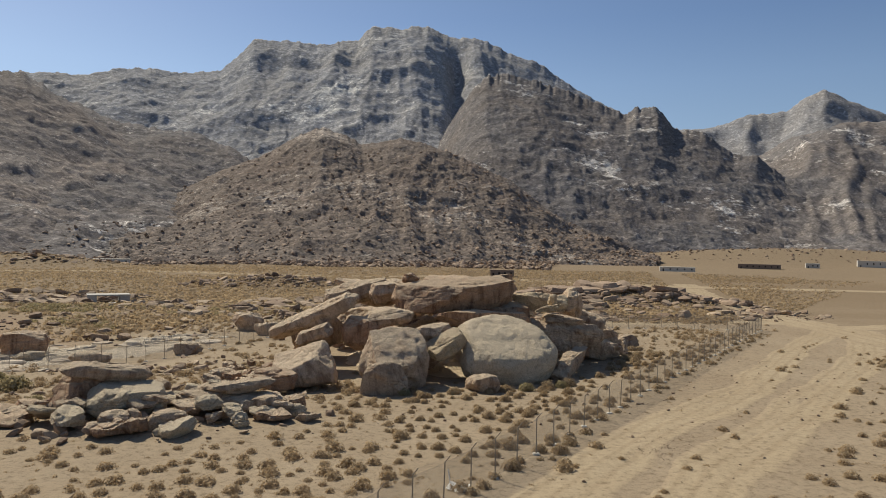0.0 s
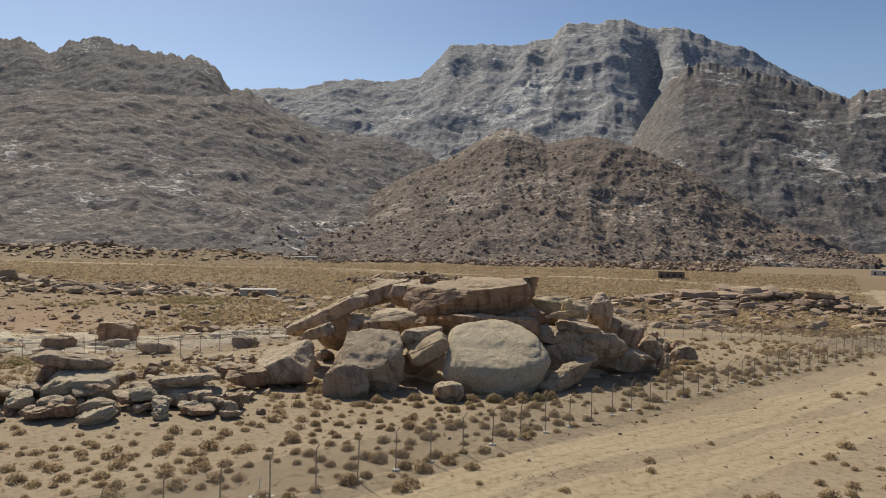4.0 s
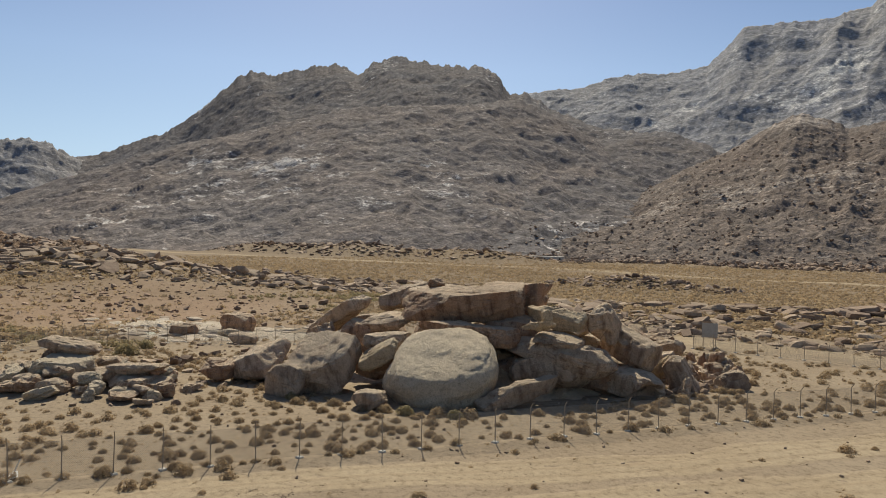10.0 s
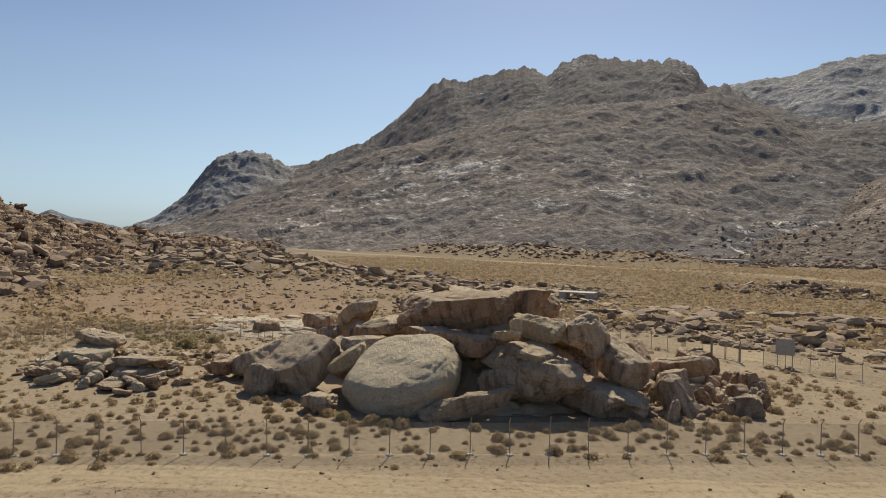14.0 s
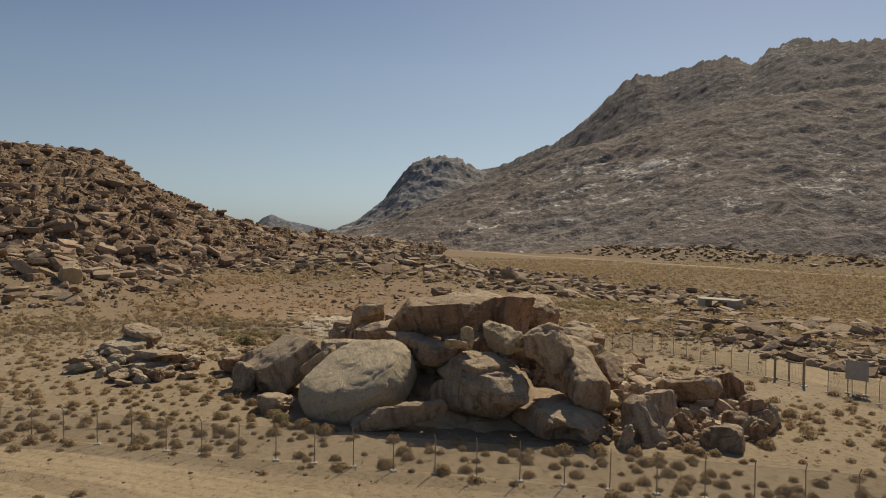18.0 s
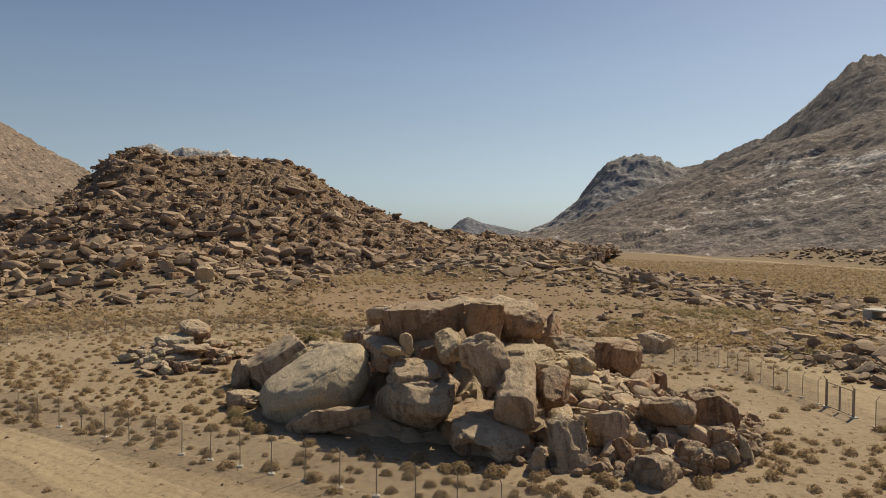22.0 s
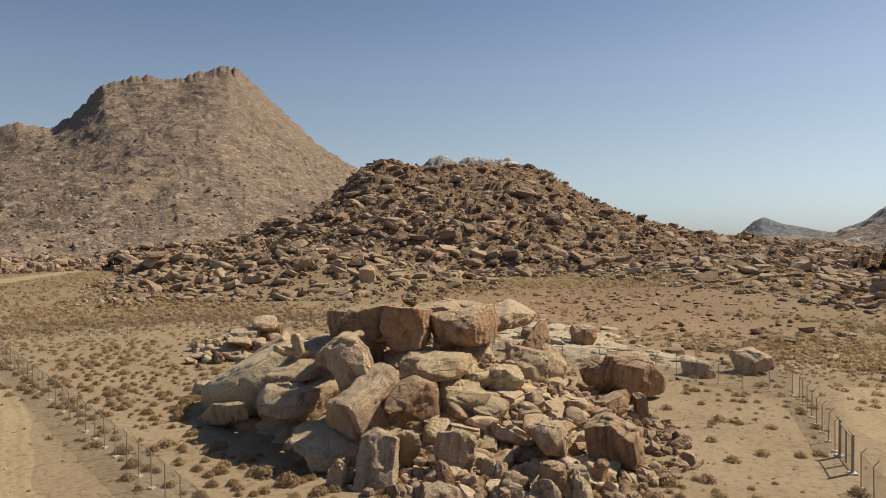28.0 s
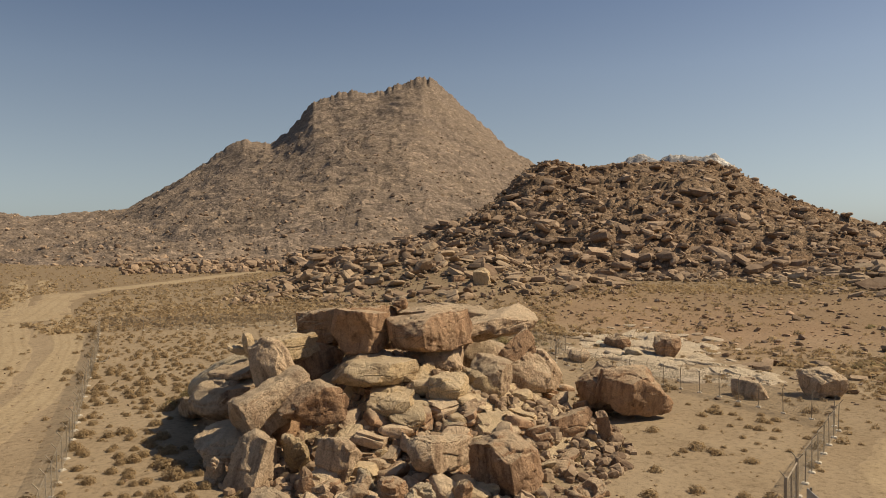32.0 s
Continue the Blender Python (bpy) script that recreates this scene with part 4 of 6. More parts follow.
def bleached_pavement(centre, radii, turn, seed, label):
    """A low sheet of bare bleached bedrock, stepped and cracked, with a ragged edge sinking into the sand."""
    n, m = 46, 130
    r, a = np.meshgrid(np.linspace(0.01, 1, n), np.linspace(0, 2 * np.pi, m, endpoint=False), indexing="ij")
    edge = 1 + 0.45 * fbm(np.stack([1.6 * np.cos(a[0]), 1.6 * np.sin(a[0]), 0 * a[0] + seed], -1), 4, seed, 0.6)
    u, w, t = radii[0] * r * edge * np.cos(a), radii[1] * r * edge * np.sin(a), math.radians(turn)
    x, y = centre[0] + u * math.cos(t) - w * math.sin(t), centre[1] + u * math.sin(t) + w * math.cos(t)
    h = 0.3 * blocks(x.ravel(), y.ravel(), 3.2, seed).reshape(x.shape) + 0.12 * blocks(x.ravel(), y.ravel(), 1.0, seed + 1).reshape(x.shape)
    z = land(x, y) + np.clip(h + 0.16, -0.12, 1) * (1 - r ** 6) - 0.1 * r ** 6 - 0.1 * smooth((fbm(np.stack([x, y, 0 * x], -1).reshape(-1, 3) / 4.0, 3, seed + 4).reshape(x.shape) - 0.15) / 0.1) * 4
    me = mesh_from("bleached_pavement", np.stack([x, y, z], -1).reshape(-1, 3), grid_faces(n, m, True), BLEACHED)
    me.set_sharp_from_angle(angle=radians(25))
    tagged(new("bleached_pavement", me), label, "bedrock", kind="structure")


bleached_pavement((-54, 82), (17, 11), 10, 5, "bare bleached granite pavement on the flat")
bleached_pavement((-39, 93), (11, 7.5), 60, 9, "bare pale granite pavement beside the fence")
outcrop(150, (-55, 81), (19, 13), 10, 0.6, 5.0, 0.14, PALE_SLAB, "bleached flat granite pavement", 150, sink=0.38, tilt=0.06, kinds=ROCK_KINDS)
outcrop(110, (-50, 112), (24, 17), 0, 0.6, 3.6, 0.35, LOOSE, "scattered flat tan slabs on the sand", 160, tilt=0.15)
outcrop(40, (-40, 97), (12, 9), 0, 0.6, 4.5, 0.15, PALE_SLAB, "bleached flat rock pavement", 170, sink=0.42, tilt=0.05, kinds=ROCK_KINDS)
outcrop(900, (-78, 90), (60, 50), 0, 0.25, 1.5, 0.5, LOOSE_RED, "small brown stones on red soil", 180)
outcrop(800, (-92, 92), (32, 36), 0, 0.25, 2.0, 0.25, RED_ROCK, "thin iron-red broken ledges on red soil", 260, tilt=0.12, sink=0.2)
outcrop(60, (-58, -8), (7, 9), 0, 0.8, 3.0, 0.5, LOOSE, "small heap of tan rocks on the sand", 190)


def foot_band(n, near, far, lo, hi, low, high, mat, label, seed):
    rng = np.random.RandomState(seed)
    a = np.radians(rng.uniform(lo, hi, n))
    d = near + (far - near) * rng.uniform(0, 1, n) ** 1.2
    xy = np.stack([-np.sin(a) * d, 70 + np.cos(a) * d], -1)
    scattered("foot_rocks", xy, spread(n, low, high, seed + 1, 2.2), 0.5, mat, label, seed + 2, rise=land(xy[:, 0], xy[:, 1]) + np.clip((d - near) / (far - near), 0, 1) * 3, kinds=FAR_KINDS)


foot_band(2400, 430, 620, -10, 32, 1.2, 6, LOOSE_RED, "boulders strewn along the foot of the brown hill", 200)
foot_band(1300, 250, 480, 118, 152, 1.5, 6, LOOSE_RED, "boulders strewn along the tan mountain's foot", 210)
foot_band(1000, 170, 260, 92, 120, 1.0, 4.5, LOOSE, "boulders strewn at the rocky hill's foot", 220)

# ---- the boulder outcrop ----
def core_height(x, y):
    """Rise of the bedrock and packed rubble over the sand: a heap with a longer apron to the north."""
    r = np.hypot((x - 2.5) / 14.5, (y - 79.5) / np.where(y > 79.5, 20.0, 15.0))
    return r, np.maximum(4.8 * (1 - smooth(np.minimum(r, 1.0) ** 1.1)), 0)


def build_core():
    """Bedrock and packed rubble under the boulders."""
    n, m = 90, 150
    r, a = np.meshgrid(np.linspace(0.02, 1.06, n), np.linspace(0, 2 * np.pi, m, endpoint=False), indexing="ij")
    x, y = 2.5 + 14.5 * r * np.cos(a), 79.5 + np.where(np.sin(a) > 0, 20.0, 15.0) * r * np.sin(a)
    p = np.stack([x, y, 0 * x], -1).reshape(-1, 3)
    q, h = core_height(x, y)
    # stepped, broken ledges
    h = h + (0.8 * blocks(x.ravel() + 3 * y.ravel() * 0.1, y.ravel(), 2.1, 5).reshape(x.shape) + 0.35 * blocks(x.ravel(), y.ravel(), 0.8, 6).reshape(x.shape) - 0.1) * (1 - q ** 4) + 0.2 * fbm(p / 0.9, 3, 77).reshape(x.shape) * (1 - q ** 3)
    z = land(x, y) - 0.25 + np.where(q < 1, np.maximum(h, -0.1), -0.2)
    me = mesh_from("bedrock", np.stack([x, y, z], -1).reshape(-1, 3), grid_faces(n, m, True), YELLOW)
    me.set_sharp_from_angle(angle=radians(32))
    tagged(new("bedrock", me), "broken tan bedrock and packed rubble under the boulders", "bedrock", kind="structure")


build_core()

# name, centre, size, turn, boxy, facets, seed, material, label, cuts
BOULDERS = [
    ("cap_slab", (1.46, 74.23, 7.96), (13.56, 6.27, 3.26), (6, -4, 13), 0.75, 2, 2, VARNISH, "huge rust-brown flat cap slab on top of the outcrop", [(0, -1, -0.25, 0.88), (0, 0, 1, 0.74), (1, 0.15, 0, 0.92), (0.74, -0.67, 0, 0.9)]),
    ("cap_slab", (5.96, 79.63, 8.22), (4.9, 3.26, 3.99), (-2, -7, -6), 0.6, 5, 7, VARNISH, "thick rust-brown cap block with a hollowed underside", [(0, 0, 1, 0.75), (1, 0, -0.35, 0.8)]),
    ("cap_slab", (1.35, 82.9, 7.96), (7.95, 4.81, 3.64), (6, -0, -3), 0.5, 5, 9, VARNISH, "rounded brown cap block split from its neighbours", [(0, 0, 1, 0.75)]),
    ("cap_slab", (-7.85, 83.32, 7.42), (9.81, 5.18, 2.81), (3, 10, -25), 0.55, 5, 11, GRANITE, "long tapering cap slab overhanging the far end", [(0, 0, 1, 0.7)]),
    ("slab", (-4.8, 78.5, 8.2), (7, 6, 2.4), (4, -8, 10), 0.55, 5, 13, GRANITE, "tilted tan slab behind the cap", []),
    ("slab", (-9.6, 79.5, 7.6), (7.5, 6, 2.3), (6, -17, 15), 0.6, 4, 15, GRANITE, "sloping tan slab leaning on the outcrop's back", []),
    ("dome_boulder", (5.85, 66.28, 3.4), (9.9, 9.8, 5.2), (27, -3, 26), 0.12, 0, 19, PALE, "great smooth grey-tan dome boulder leaning on the outcrop", [(0, 0, 1, 0.7), (0, 0.89, -0.45, 0.75), (-1, 0.3, 0, 0.92), (1, 0.2, 0, 0.92)]),
    ("boulder", (-3.92, 61.56, 2.8), (5.95, 6.5, 4.85), (33, 1, 21), 0.5, 0, 23, GRANITE, "broad brown boulder with a pitted sloping face", [(0, 0, 1, 0.7), (0.1, -1, 0.15, 0.8), (0, 1, -0.4, 0.75)]),
    ("boulder", (-4.59, 58.14, 1.34), (4.15, 1.99, 4.04), (6, -10, 2), 0.5, 6, 25, GRANITE, "broken wedge at the foot of the brown boulder", []),
    ("boulder", (-11.9, 60.77, 2.07), (6.39, 5.01, 3.65), (16, -19, 8), 0.55, 5, 27, GRANITE, "tan wedge boulder tilted on the sand", [(0, 0, 1, 0.7)]),
    ("slab", (-12.98, 71.74, 5.64), (9.97, 3.73, 1.94), (13, -24, -19), 0.7, 4, 29, GRANITE, "long pale slab leaning steeply against the outcrop", [(0, 0, 1, 0.7)]),
    ("slab", (-12.34, 68.32, 4.19), (3.96, 2.31, 1.44), (8, -20, -6), 0.6, 5, 31, GRANITE, "smaller pale slab under the leaning slab", []),
    ("boulder", (-8.0, 70.3, 4.2), (4.4, 3.6, 3.2), (0, 5, 20), 0.5, 6, 33, VARNISH, "dark boulder wedged between slabs", []),
    ("slab", (0.47, 64.11, 4.09), (3.74, 2.77, 1.3), (21, -29, 19), 0.6, 6, 35, YELLOW, "pale broken wedge propped beside the dome boulder", []),
    ("slab", (-0.96, 66.34, 5.03), (3.86, 4.18, 1.46), (4, 2, -0), 0.6, 5, 37, GRANITE, "flat slab shelf under the cap", []),
    ("slab", (-5.6, 71.4, 5.8), (6.0, 4.2, 1.7), (6, -10, 10), 0.55, 5, 39, GRANITE, "tan slab shelf under the cap", []),
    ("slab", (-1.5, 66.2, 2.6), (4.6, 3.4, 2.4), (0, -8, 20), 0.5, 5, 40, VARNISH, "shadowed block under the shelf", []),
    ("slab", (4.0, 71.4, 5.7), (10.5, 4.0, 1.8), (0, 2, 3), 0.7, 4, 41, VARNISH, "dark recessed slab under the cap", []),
    ("low_slab", (12.3, 67.55, 2.15), (7.53, 1.72, 1.8), (-6, -13, 59), 0.6, 4, 43, GRANITE, "low pale slab lying on the sand", [(0, 0, 1, 0.72)]),
    ("boulder", (3.54, 59.73, 1.36), (2.57, 3.55, 1.91), (-5, -4, 22), 0.3, 5, 45, GRANITE, "small rounded grey boulder at the dome's foot", []),
    ("boulder", (12.64, 73.7, 3.18), (9.22, 4.01, 3.9), (-3, -15, 19), 0.45, 2, 47, GRANITE, "bulky brown boulder with an undercut base", [(0, 0, 1, 0.8), (0.8, -0.3, -0.7, 0.68)]),
    ("boulder", (11.72, 74.36, 4.22), (10.18, 5.58, 2.84), (-3, 5, 11), 0.45, 3, 49, GRANITE, "brown ledge block stacked on the bulky boulder", [(0, 0, 1, 0.75)]),
    ("slab", (14.6, 73.7, 4.1), (4.6, 3.4, 0.8), (-4, 14, 24), 0.6, 4, 161, GRANITE, "thin ledge lip jutting from the bulky boulder", []),
    ("slab", (12.4, 73.6, 5.6), (4.4, 3.6, 0.9), (2, 8, 12), 0.6, 4, 163, GRANITE, "stepped ledge on the bulky boulder", []),
    ("slab", (11.0, 72.3, 6.8), (3.6, 1.9, 0.9), (0, -12, -20), 0.5, 6, 51, YELLOW, "thin broken slab on the ledge", []),
    ("knob", (11.3, 73.1, 7.3), (1.1, 1.0, 1.9), (12, 6, 10), 0.4, 6, 53, YELLOW, "small upright stone knob on the ledge", []),
    ("slab", (10.45, 76.25, 7.21), (6.11, 1.84, 1.98), (8, 2, -0), 0.78, 4, 55, YELLOW, "squared tan beam of rock resting on the ledge", []),
    ("boulder", (14.04, 78.49, 6.67), (2.63, 3.23, 3.79), (19, 1, 7), 0.5, 6, 57, GRANITE, "pointed tan boulder with a dark flank", []),
    # the next two are added dark filling, so that the recesses look shaded
    ("boulder", (13.6, 77.8, 2.0), (5.8, 5.4, 3.2), (0, 4, 20), 0.5, 4, 58, VARNISH, "dark brown fill block added to shade the gap under the stack", [(0, 0, 1, 0.75)]),
    ("boulder", (8.2, 73.6, 2.4), (4.4, 3.8, 3.4), (0, 4, 20), 0.5, 4, 60, VARNISH, "dark brown fill block added to shade the gap behind the dome boulder", []),
    ("boulder", (15.65, 80.5, 4.72), (5.9, 2.9, 3.2), (4, 21, -13), 0.5, -3, 59, GRANITE, "heavy squared boulder with a varnished end face", [(1, 0, 0, 0.86), (0, 0, 1, 0.82), (0, 0.7, 0.7, 0.95), (0, -0.7, 0.7, 0.95)]),
    ("boulder", (14.72, 83.24, 4.74), (4.73, 2.91, 2.83), (2, 0, -17), 0.35, 7, 61, VARNISH, "knobbly brown boulder beside the squared boulder", []),
    ("boulder", (16.96, 78.35, 1.97), (5.62, 5.51, 2.61), (1, 10, 23), 0.4, 5, 63, GRANITE, "low boulder in the shade under the stack", []),
    ("boulder", (19.73, 83.07, 1.6), (2.4, 2.9, 5.0), (-2, -30, 9), 0.5, -3, 65, GRANITE, "tall leaning slab at the outcrop's toe", [(1, 0, 0, 0.8), (-0.3, 1, 0.35, 0.85), (-0.3, -1, 0.35, 0.85)]),
    ("boulder", (20.52, 80.86, 0.96), (1.26, 1.28, 3.47), (-9, 8, -2), 0.4, 5, 67, GRANITE, "small upright stone at the outcrop's toe", []),
    ("boulder", (16.98, 84.01, 2.24), (1.24, 1.42, 3.89), (-4, 45, 24), 0.6, 5, 69, YELLOW, "pale upright block among the rubble", []),
    ("boulder", (16.22, 86.74, 2.37), (2.81, 2.77, 3.24), (-7, -8, 21), 0.4, 7, 71, GRANITE, "cracked grey boulder among the rubble", []),
    ("boulder", (12.19, 95.71, 2.56), (3.84, 3.77, 3.59), (9, 4, -5), 0.6, 3, 73, VARNISH, "big standing boulder with a dark flat end", []),
    ("boulder", (22.56, 87.67, 1.33), (3.33, 2.83, 2.67), (6, 8, 0), 0.3, 5, 75, GRANITE, "round grey boulder on the sand", []),
    ("boulder", (19.6, 91.0, 1.5), (2.0, 1.7, 2.0), (0, 0, 40), 0.5, 6, 77, VARNISH, "dark broken stone on the sand", []),
    ("boulder", (19.4, 93.2, 1.9), (1.6, 1.7, 2.9), (0, 5, 10), 0.6, 6, 79, VARNISH, "dark upright stone on the sand", []),
    ("boulder", (12.98, 91.83, 2.8), (6.72, 2.76, 2.46), (-5, -11, 13), 0.4, 6, 81, GRANITE, "broad low weathered boulder in the rubble", [(0, 0, 1, 0.7)]),
    ("boulder", (1.02, 94.46, 1.91), (4.2, 2.82, 2.26), (19, 9, -28), 0.45, 6, 83, VARNISH, "dark varnished boulder lying below the ledges", []),
    ("boulder", (-8.82, 95.51, 2.99), (5.09, 6.95, 3.84), (0, 10, 63), 0.5, 5, 85, VARNISH, "large dark varnished boulder lying on its side", []),
    ("boulder", (-9.01, 92.98, 2.47), (5.33, 3.55, 2.77), (-6, 19, 56), 0.5, 6, 87, VARNISH, "dark varnished boulder leaning on its neighbour", []),
    ("boulder", (-0.34, 96.73, 1.84), (1.55, 1.14, 2.42), (6, 7, 20), 0.5, 6, 89, VARNISH, "dark upright stone standing on the sand", []),
    ("boulder", (10.53, 100.03, 1.02), (2.72, 1.83, 1.44), (-7, 3, -31), 0.5, 8, 91, VARNISH, "dark hollowed flat stone on bare sand", []),
    ("boulder", (8.1, 82.4, 5.81), (5.61, 5.17, 2.09), (-1, -2, 1), 0.7, 6, 93, YELLOW, "yellow-tan cracked ledge under the cap blocks", [(0, 0, 1, 0.7)]),
    ("boulder", (8.8, 84.9, 3.9), (4.6, 3.4, 2.1), (-4, 6, 30), 0.65, 7, 94, YELLOW, "yellow-tan split block below the ledge", [(0, 0, 1, 0.75)]),
    ("boulder", (1.8, 87.9, 3.9), (3.8, 3.2, 3.2), (-8, 4, 50), 0.45, 8, 96, YELLOW, "pale yellow weathered block on the back slope", []),
    ("slab", (-4.4, 87.6, 6.0), (3.8, 1.3, 2.4), (10, 30, -20), 0.6, 7, 98, VARNISH, "dark leaning slab propped under the long cap", []),
    ("boulder", (5, 86.89, 4.63), (4.87, 3.09, 2.4), (-4, -7, 27), 0.5, 7, 95, YELLOW, "smooth yellow-tan block on the slope", [(0, 0, 1, 0.75)]),
    ("boulder", (9.6, 86.8, 3.3), (3.4, 2.8, 1.8), (-6, 12, 40), 0.5, 6, 97, YELLOW, "tan block fallen on the slope", []),
    ("boulder", (0.5, 88.0, 4.6), (5.0, 4.0, 3.2), (-10, 0, 10), 0.45, 6, 99, GRANITE, "tan boulder under the far cap slab", []),
    ("boulder", (-5.0, 88.0, 4.2), (4.6, 4.0, 3.4), (-8, 0, 40), 0.45, 6, 101, GRANITE, "tan boulder on the back slope", []),
    ("boulder", (-11.0, 86.0, 3.2), (6.0, 5.0, 4.0), (0, -8, 20), 0.45, 6, 103, GRANITE, "tan boulder at the outcrop's back", []),
    ("boulder", (-13.6, 78.0, 3.4), (6.0, 6.0, 4.4), (0, -14, 0), 0.45, 6, 105, GRANITE, "tan boulder on the outcrop's west side", []),
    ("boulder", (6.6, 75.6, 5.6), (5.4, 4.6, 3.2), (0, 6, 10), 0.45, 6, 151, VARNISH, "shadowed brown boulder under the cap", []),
    ("boulder", (5.2, 79.6, 5.2), (5.6, 4.6, 3.0), (0, 4, 40), 0.45, 6, 153, GRANITE, "tan boulder under the cap blocks", []),
    ("boulder", (0.5, 82.5, 5.4), (6.0, 5.0, 3.0), (0, 0, 20), 0.45, 6, 155, GRANITE, "tan boulder carrying the far cap blocks", []),
    ("knob", (-3.3, 76.2, 9.4), (1.9, 1.6, 1.2), (0, 0, 30), 0.4, 6, 107, VARNISH, "brown loose stone sitting on the cap", []),
    ("boulder", (-50.2, 86.0, 0.15), (5.4, 3.8, 3.3), (0, 4, 20), 0.55, 5, 109, VARNISH, "dark squared boulder on the bleached pavement", []),
    ("boulder", (-52.6, 78.0, -0.4), (4.4, 2.8, 2.0), (0, 0, 50), 0.5, 6, 110, VARNISH, "dark low boulder on the bleached pavement", []),
    ("boulder", (-38.4, 78.2, -0.2), (4.4, 2.6, 1.6), (0, 3, 30), 0.45, 5, 165, GRANITE, "low tan boulder on the pavement's edge", []),
    ("boulder", (-47.4, 82.4, -0.8), (3.6, 2.4, 1.3), (0, 0, 60), 0.4, 5, 167, PALE, "low grey boulder beside the dark boulder", []),
    ("boulder", (-24.5, 101.6, 0.65), (4.4, 2.6, 1.9), (0, 0, 50), 0.6, 5, 113, GRANITE, "flat-topped low boulder on the sand", []),
    ("boulder", (-29.0, 107.1, 0.95), (5.4, 3.6, 3.0), (0, 8, 40), 0.5, 7, 115, GRANITE, "tan boulder beyond the fence corner", []),
    ("boulder", (-30.0, 85.0, 0.1), (3.4, 2.4, 1.6), (0, 0, 70), 0.55, 5, 117, GRANITE, "low tan block on the sand", []),
    ("mushroom_rock", (-22.7, 48.8, 3.95), (5.8, 3.2, 1.3), (0, 8, 30), 0.35, 2, 121, GRANITE, "flat tan perched slab on a small rock pile", []),
    ("boulder", (-20.8, 47.2, 2.3), (5.2, 4.0, 2.6), (3, 4, 24), 0.5, 2, 123, PALE, "pale grey block under the perched slab", [(0, 0, 1, 0.75)]),
    ("boulder", (-24.2, 48.6, 2.4), (4.0, 3.8, 3.2), (0, -8, 40), 0.55, 4, 125, VARNISH, "brown block under the perched slab", []),
    ("boulder", (-17.2, 45.0, 1.5), (2.8, 2.2, 1.7), (0, 0, 20), 0.3, 5, 127, GRANITE, "rounded grey stone at the rock pile's foot", []),
    ("slab", (-13.6, 50.2, 1.7), (6.0, 3.8, 1.3), (3, 4, 28), 0.6, 6, 129, GRANITE, "layered flat slab on the small rock pile", []),
    ("slab", (-14.4, 50.6, 2.75), (5.2, 3.2, 0.9), (-3, -3, 34), 0.6, 6, 131, GRANITE, "thin flat slab lying on another slab", []),
    ("slab", (-16.2, 50.0, 2.2), (4.2, 3.6, 1.6), (4, 6, 70), 0.6, 6, 133, GRANITE, "flat slab in the small rock pile", []),
    ("boulder", (-13.4, 57.6, 1.9), (3.6, 2.4, 2.0), (0, -6, 10), 0.5, 6, 135, VARNISH, "brown block between the two outcrops", []),
    ("boulder", (-88.6, 33.4, 5.0), (4.5, 4.0, 7.0), (0, 14, 20), 0.6, 6, 137, YELLOW, "tall pale pointed block leaning on the knoll", []),
    ("boulder", (-87.5, 27.5, 4.0), (4.6, 3.4, 5.4), (0, -8, 50), 0.6, 6, 139, VARNISH, "dark upright block on the knoll", []),
]
# hollows worn into some of the boulders: local place, radius, depth
HOLLOWS = {7: [(0.8, 0.5, -0.25, 2.2, 0.9)], 2: [(0.97, -0.3, -0.5, 1.2, 0.6)], 57: [(0.2, -0.9, -0.5, 1.4, 0.5)], 11: [(0.6, 0.6, -0.7, 1.8, 0.7)], 63: [(0.6, -0.7, -0.5, 1.7, 1.1)], 47: [(0.7, -0.6, -0.5, 1.6, 0.8)], 23: [(0.2, -0.9, -0.3, 1.6, 0.5)], 59: [(0.98, 0, -0.2, 1.1, 0.25)], 85: [(0.3, 0.8, 0.1, 1.4, 0.4)], 91: [(0.2, 0.2, 0.9, 0.8, 0.6)]}
for name, at, size, turn, boxy, facets, seed, mat, label, cuts in BOULDERS:
    boulder(name, at, size, turn, boxy, facets + (0 if name == "dome_boulder" else 3), seed, cuts, mat, label, rough=0.5 if name == "dome_boulder" else 0.8, n=42 if max(size) > 6.5 else 28 if max(size) > 2.6 else 16, dents=HOLLOWS.get(seed, ()), soft=0.02 if name == "dome_boulder" else 0.00015)

# rubble of the east and north flank, each stone its own; smaller chips in one sheet
rng = np.random.RandomState(12)
RUBBLE = [mesh_from("rubble_stone", *rock_shape(6, (1, rng.uniform(0.55, 0.95), rng.uniform(0.35, 0.7)), rng.uniform(0.3, 0.75), 9, 300 + k, (), 1.0, 0.0001), (GRANITE, YELLOW, VARNISH)[k % 3]) for k in range(9)]
for me in RUBBLE:
    me.set_sharp_from_angle(angle=radians(35))
for k in range(330):
    if k < 265:
        x, y = rng.uniform(4, 21), rng.uniform(82, 97)
        if (x - 8) ** 2 / 190 + (y - 86) ** 2 / 150 > 1 or (x > 14 and y < 86.5):
            continue
    else:
        x, y = rng.uniform(-17, 12), rng.uniform(84, 93)
    z = land_at(x, y) + float(core_height(np.array(x), np.array(y))[1])
    s = 0.6 + 2.2 * rng.uniform() ** 1.8
    ob = new("rubble_stone", RUBBLE[k % 9])
    ob.matrix_world = pose(x, y, z + 0.12 * s, rng.uniform(-25, 25), rng.uniform(-25, 25), rng.uniform(0, 360)) @ Matrix.Scale(s, 4)
    tagged(ob, ("tan broken stone in the rubble slope", "yellow-tan broken stone in the rubble slope", "dark brown broken stone in the rubble slope")[k % 3], "stone", "rubble stones")
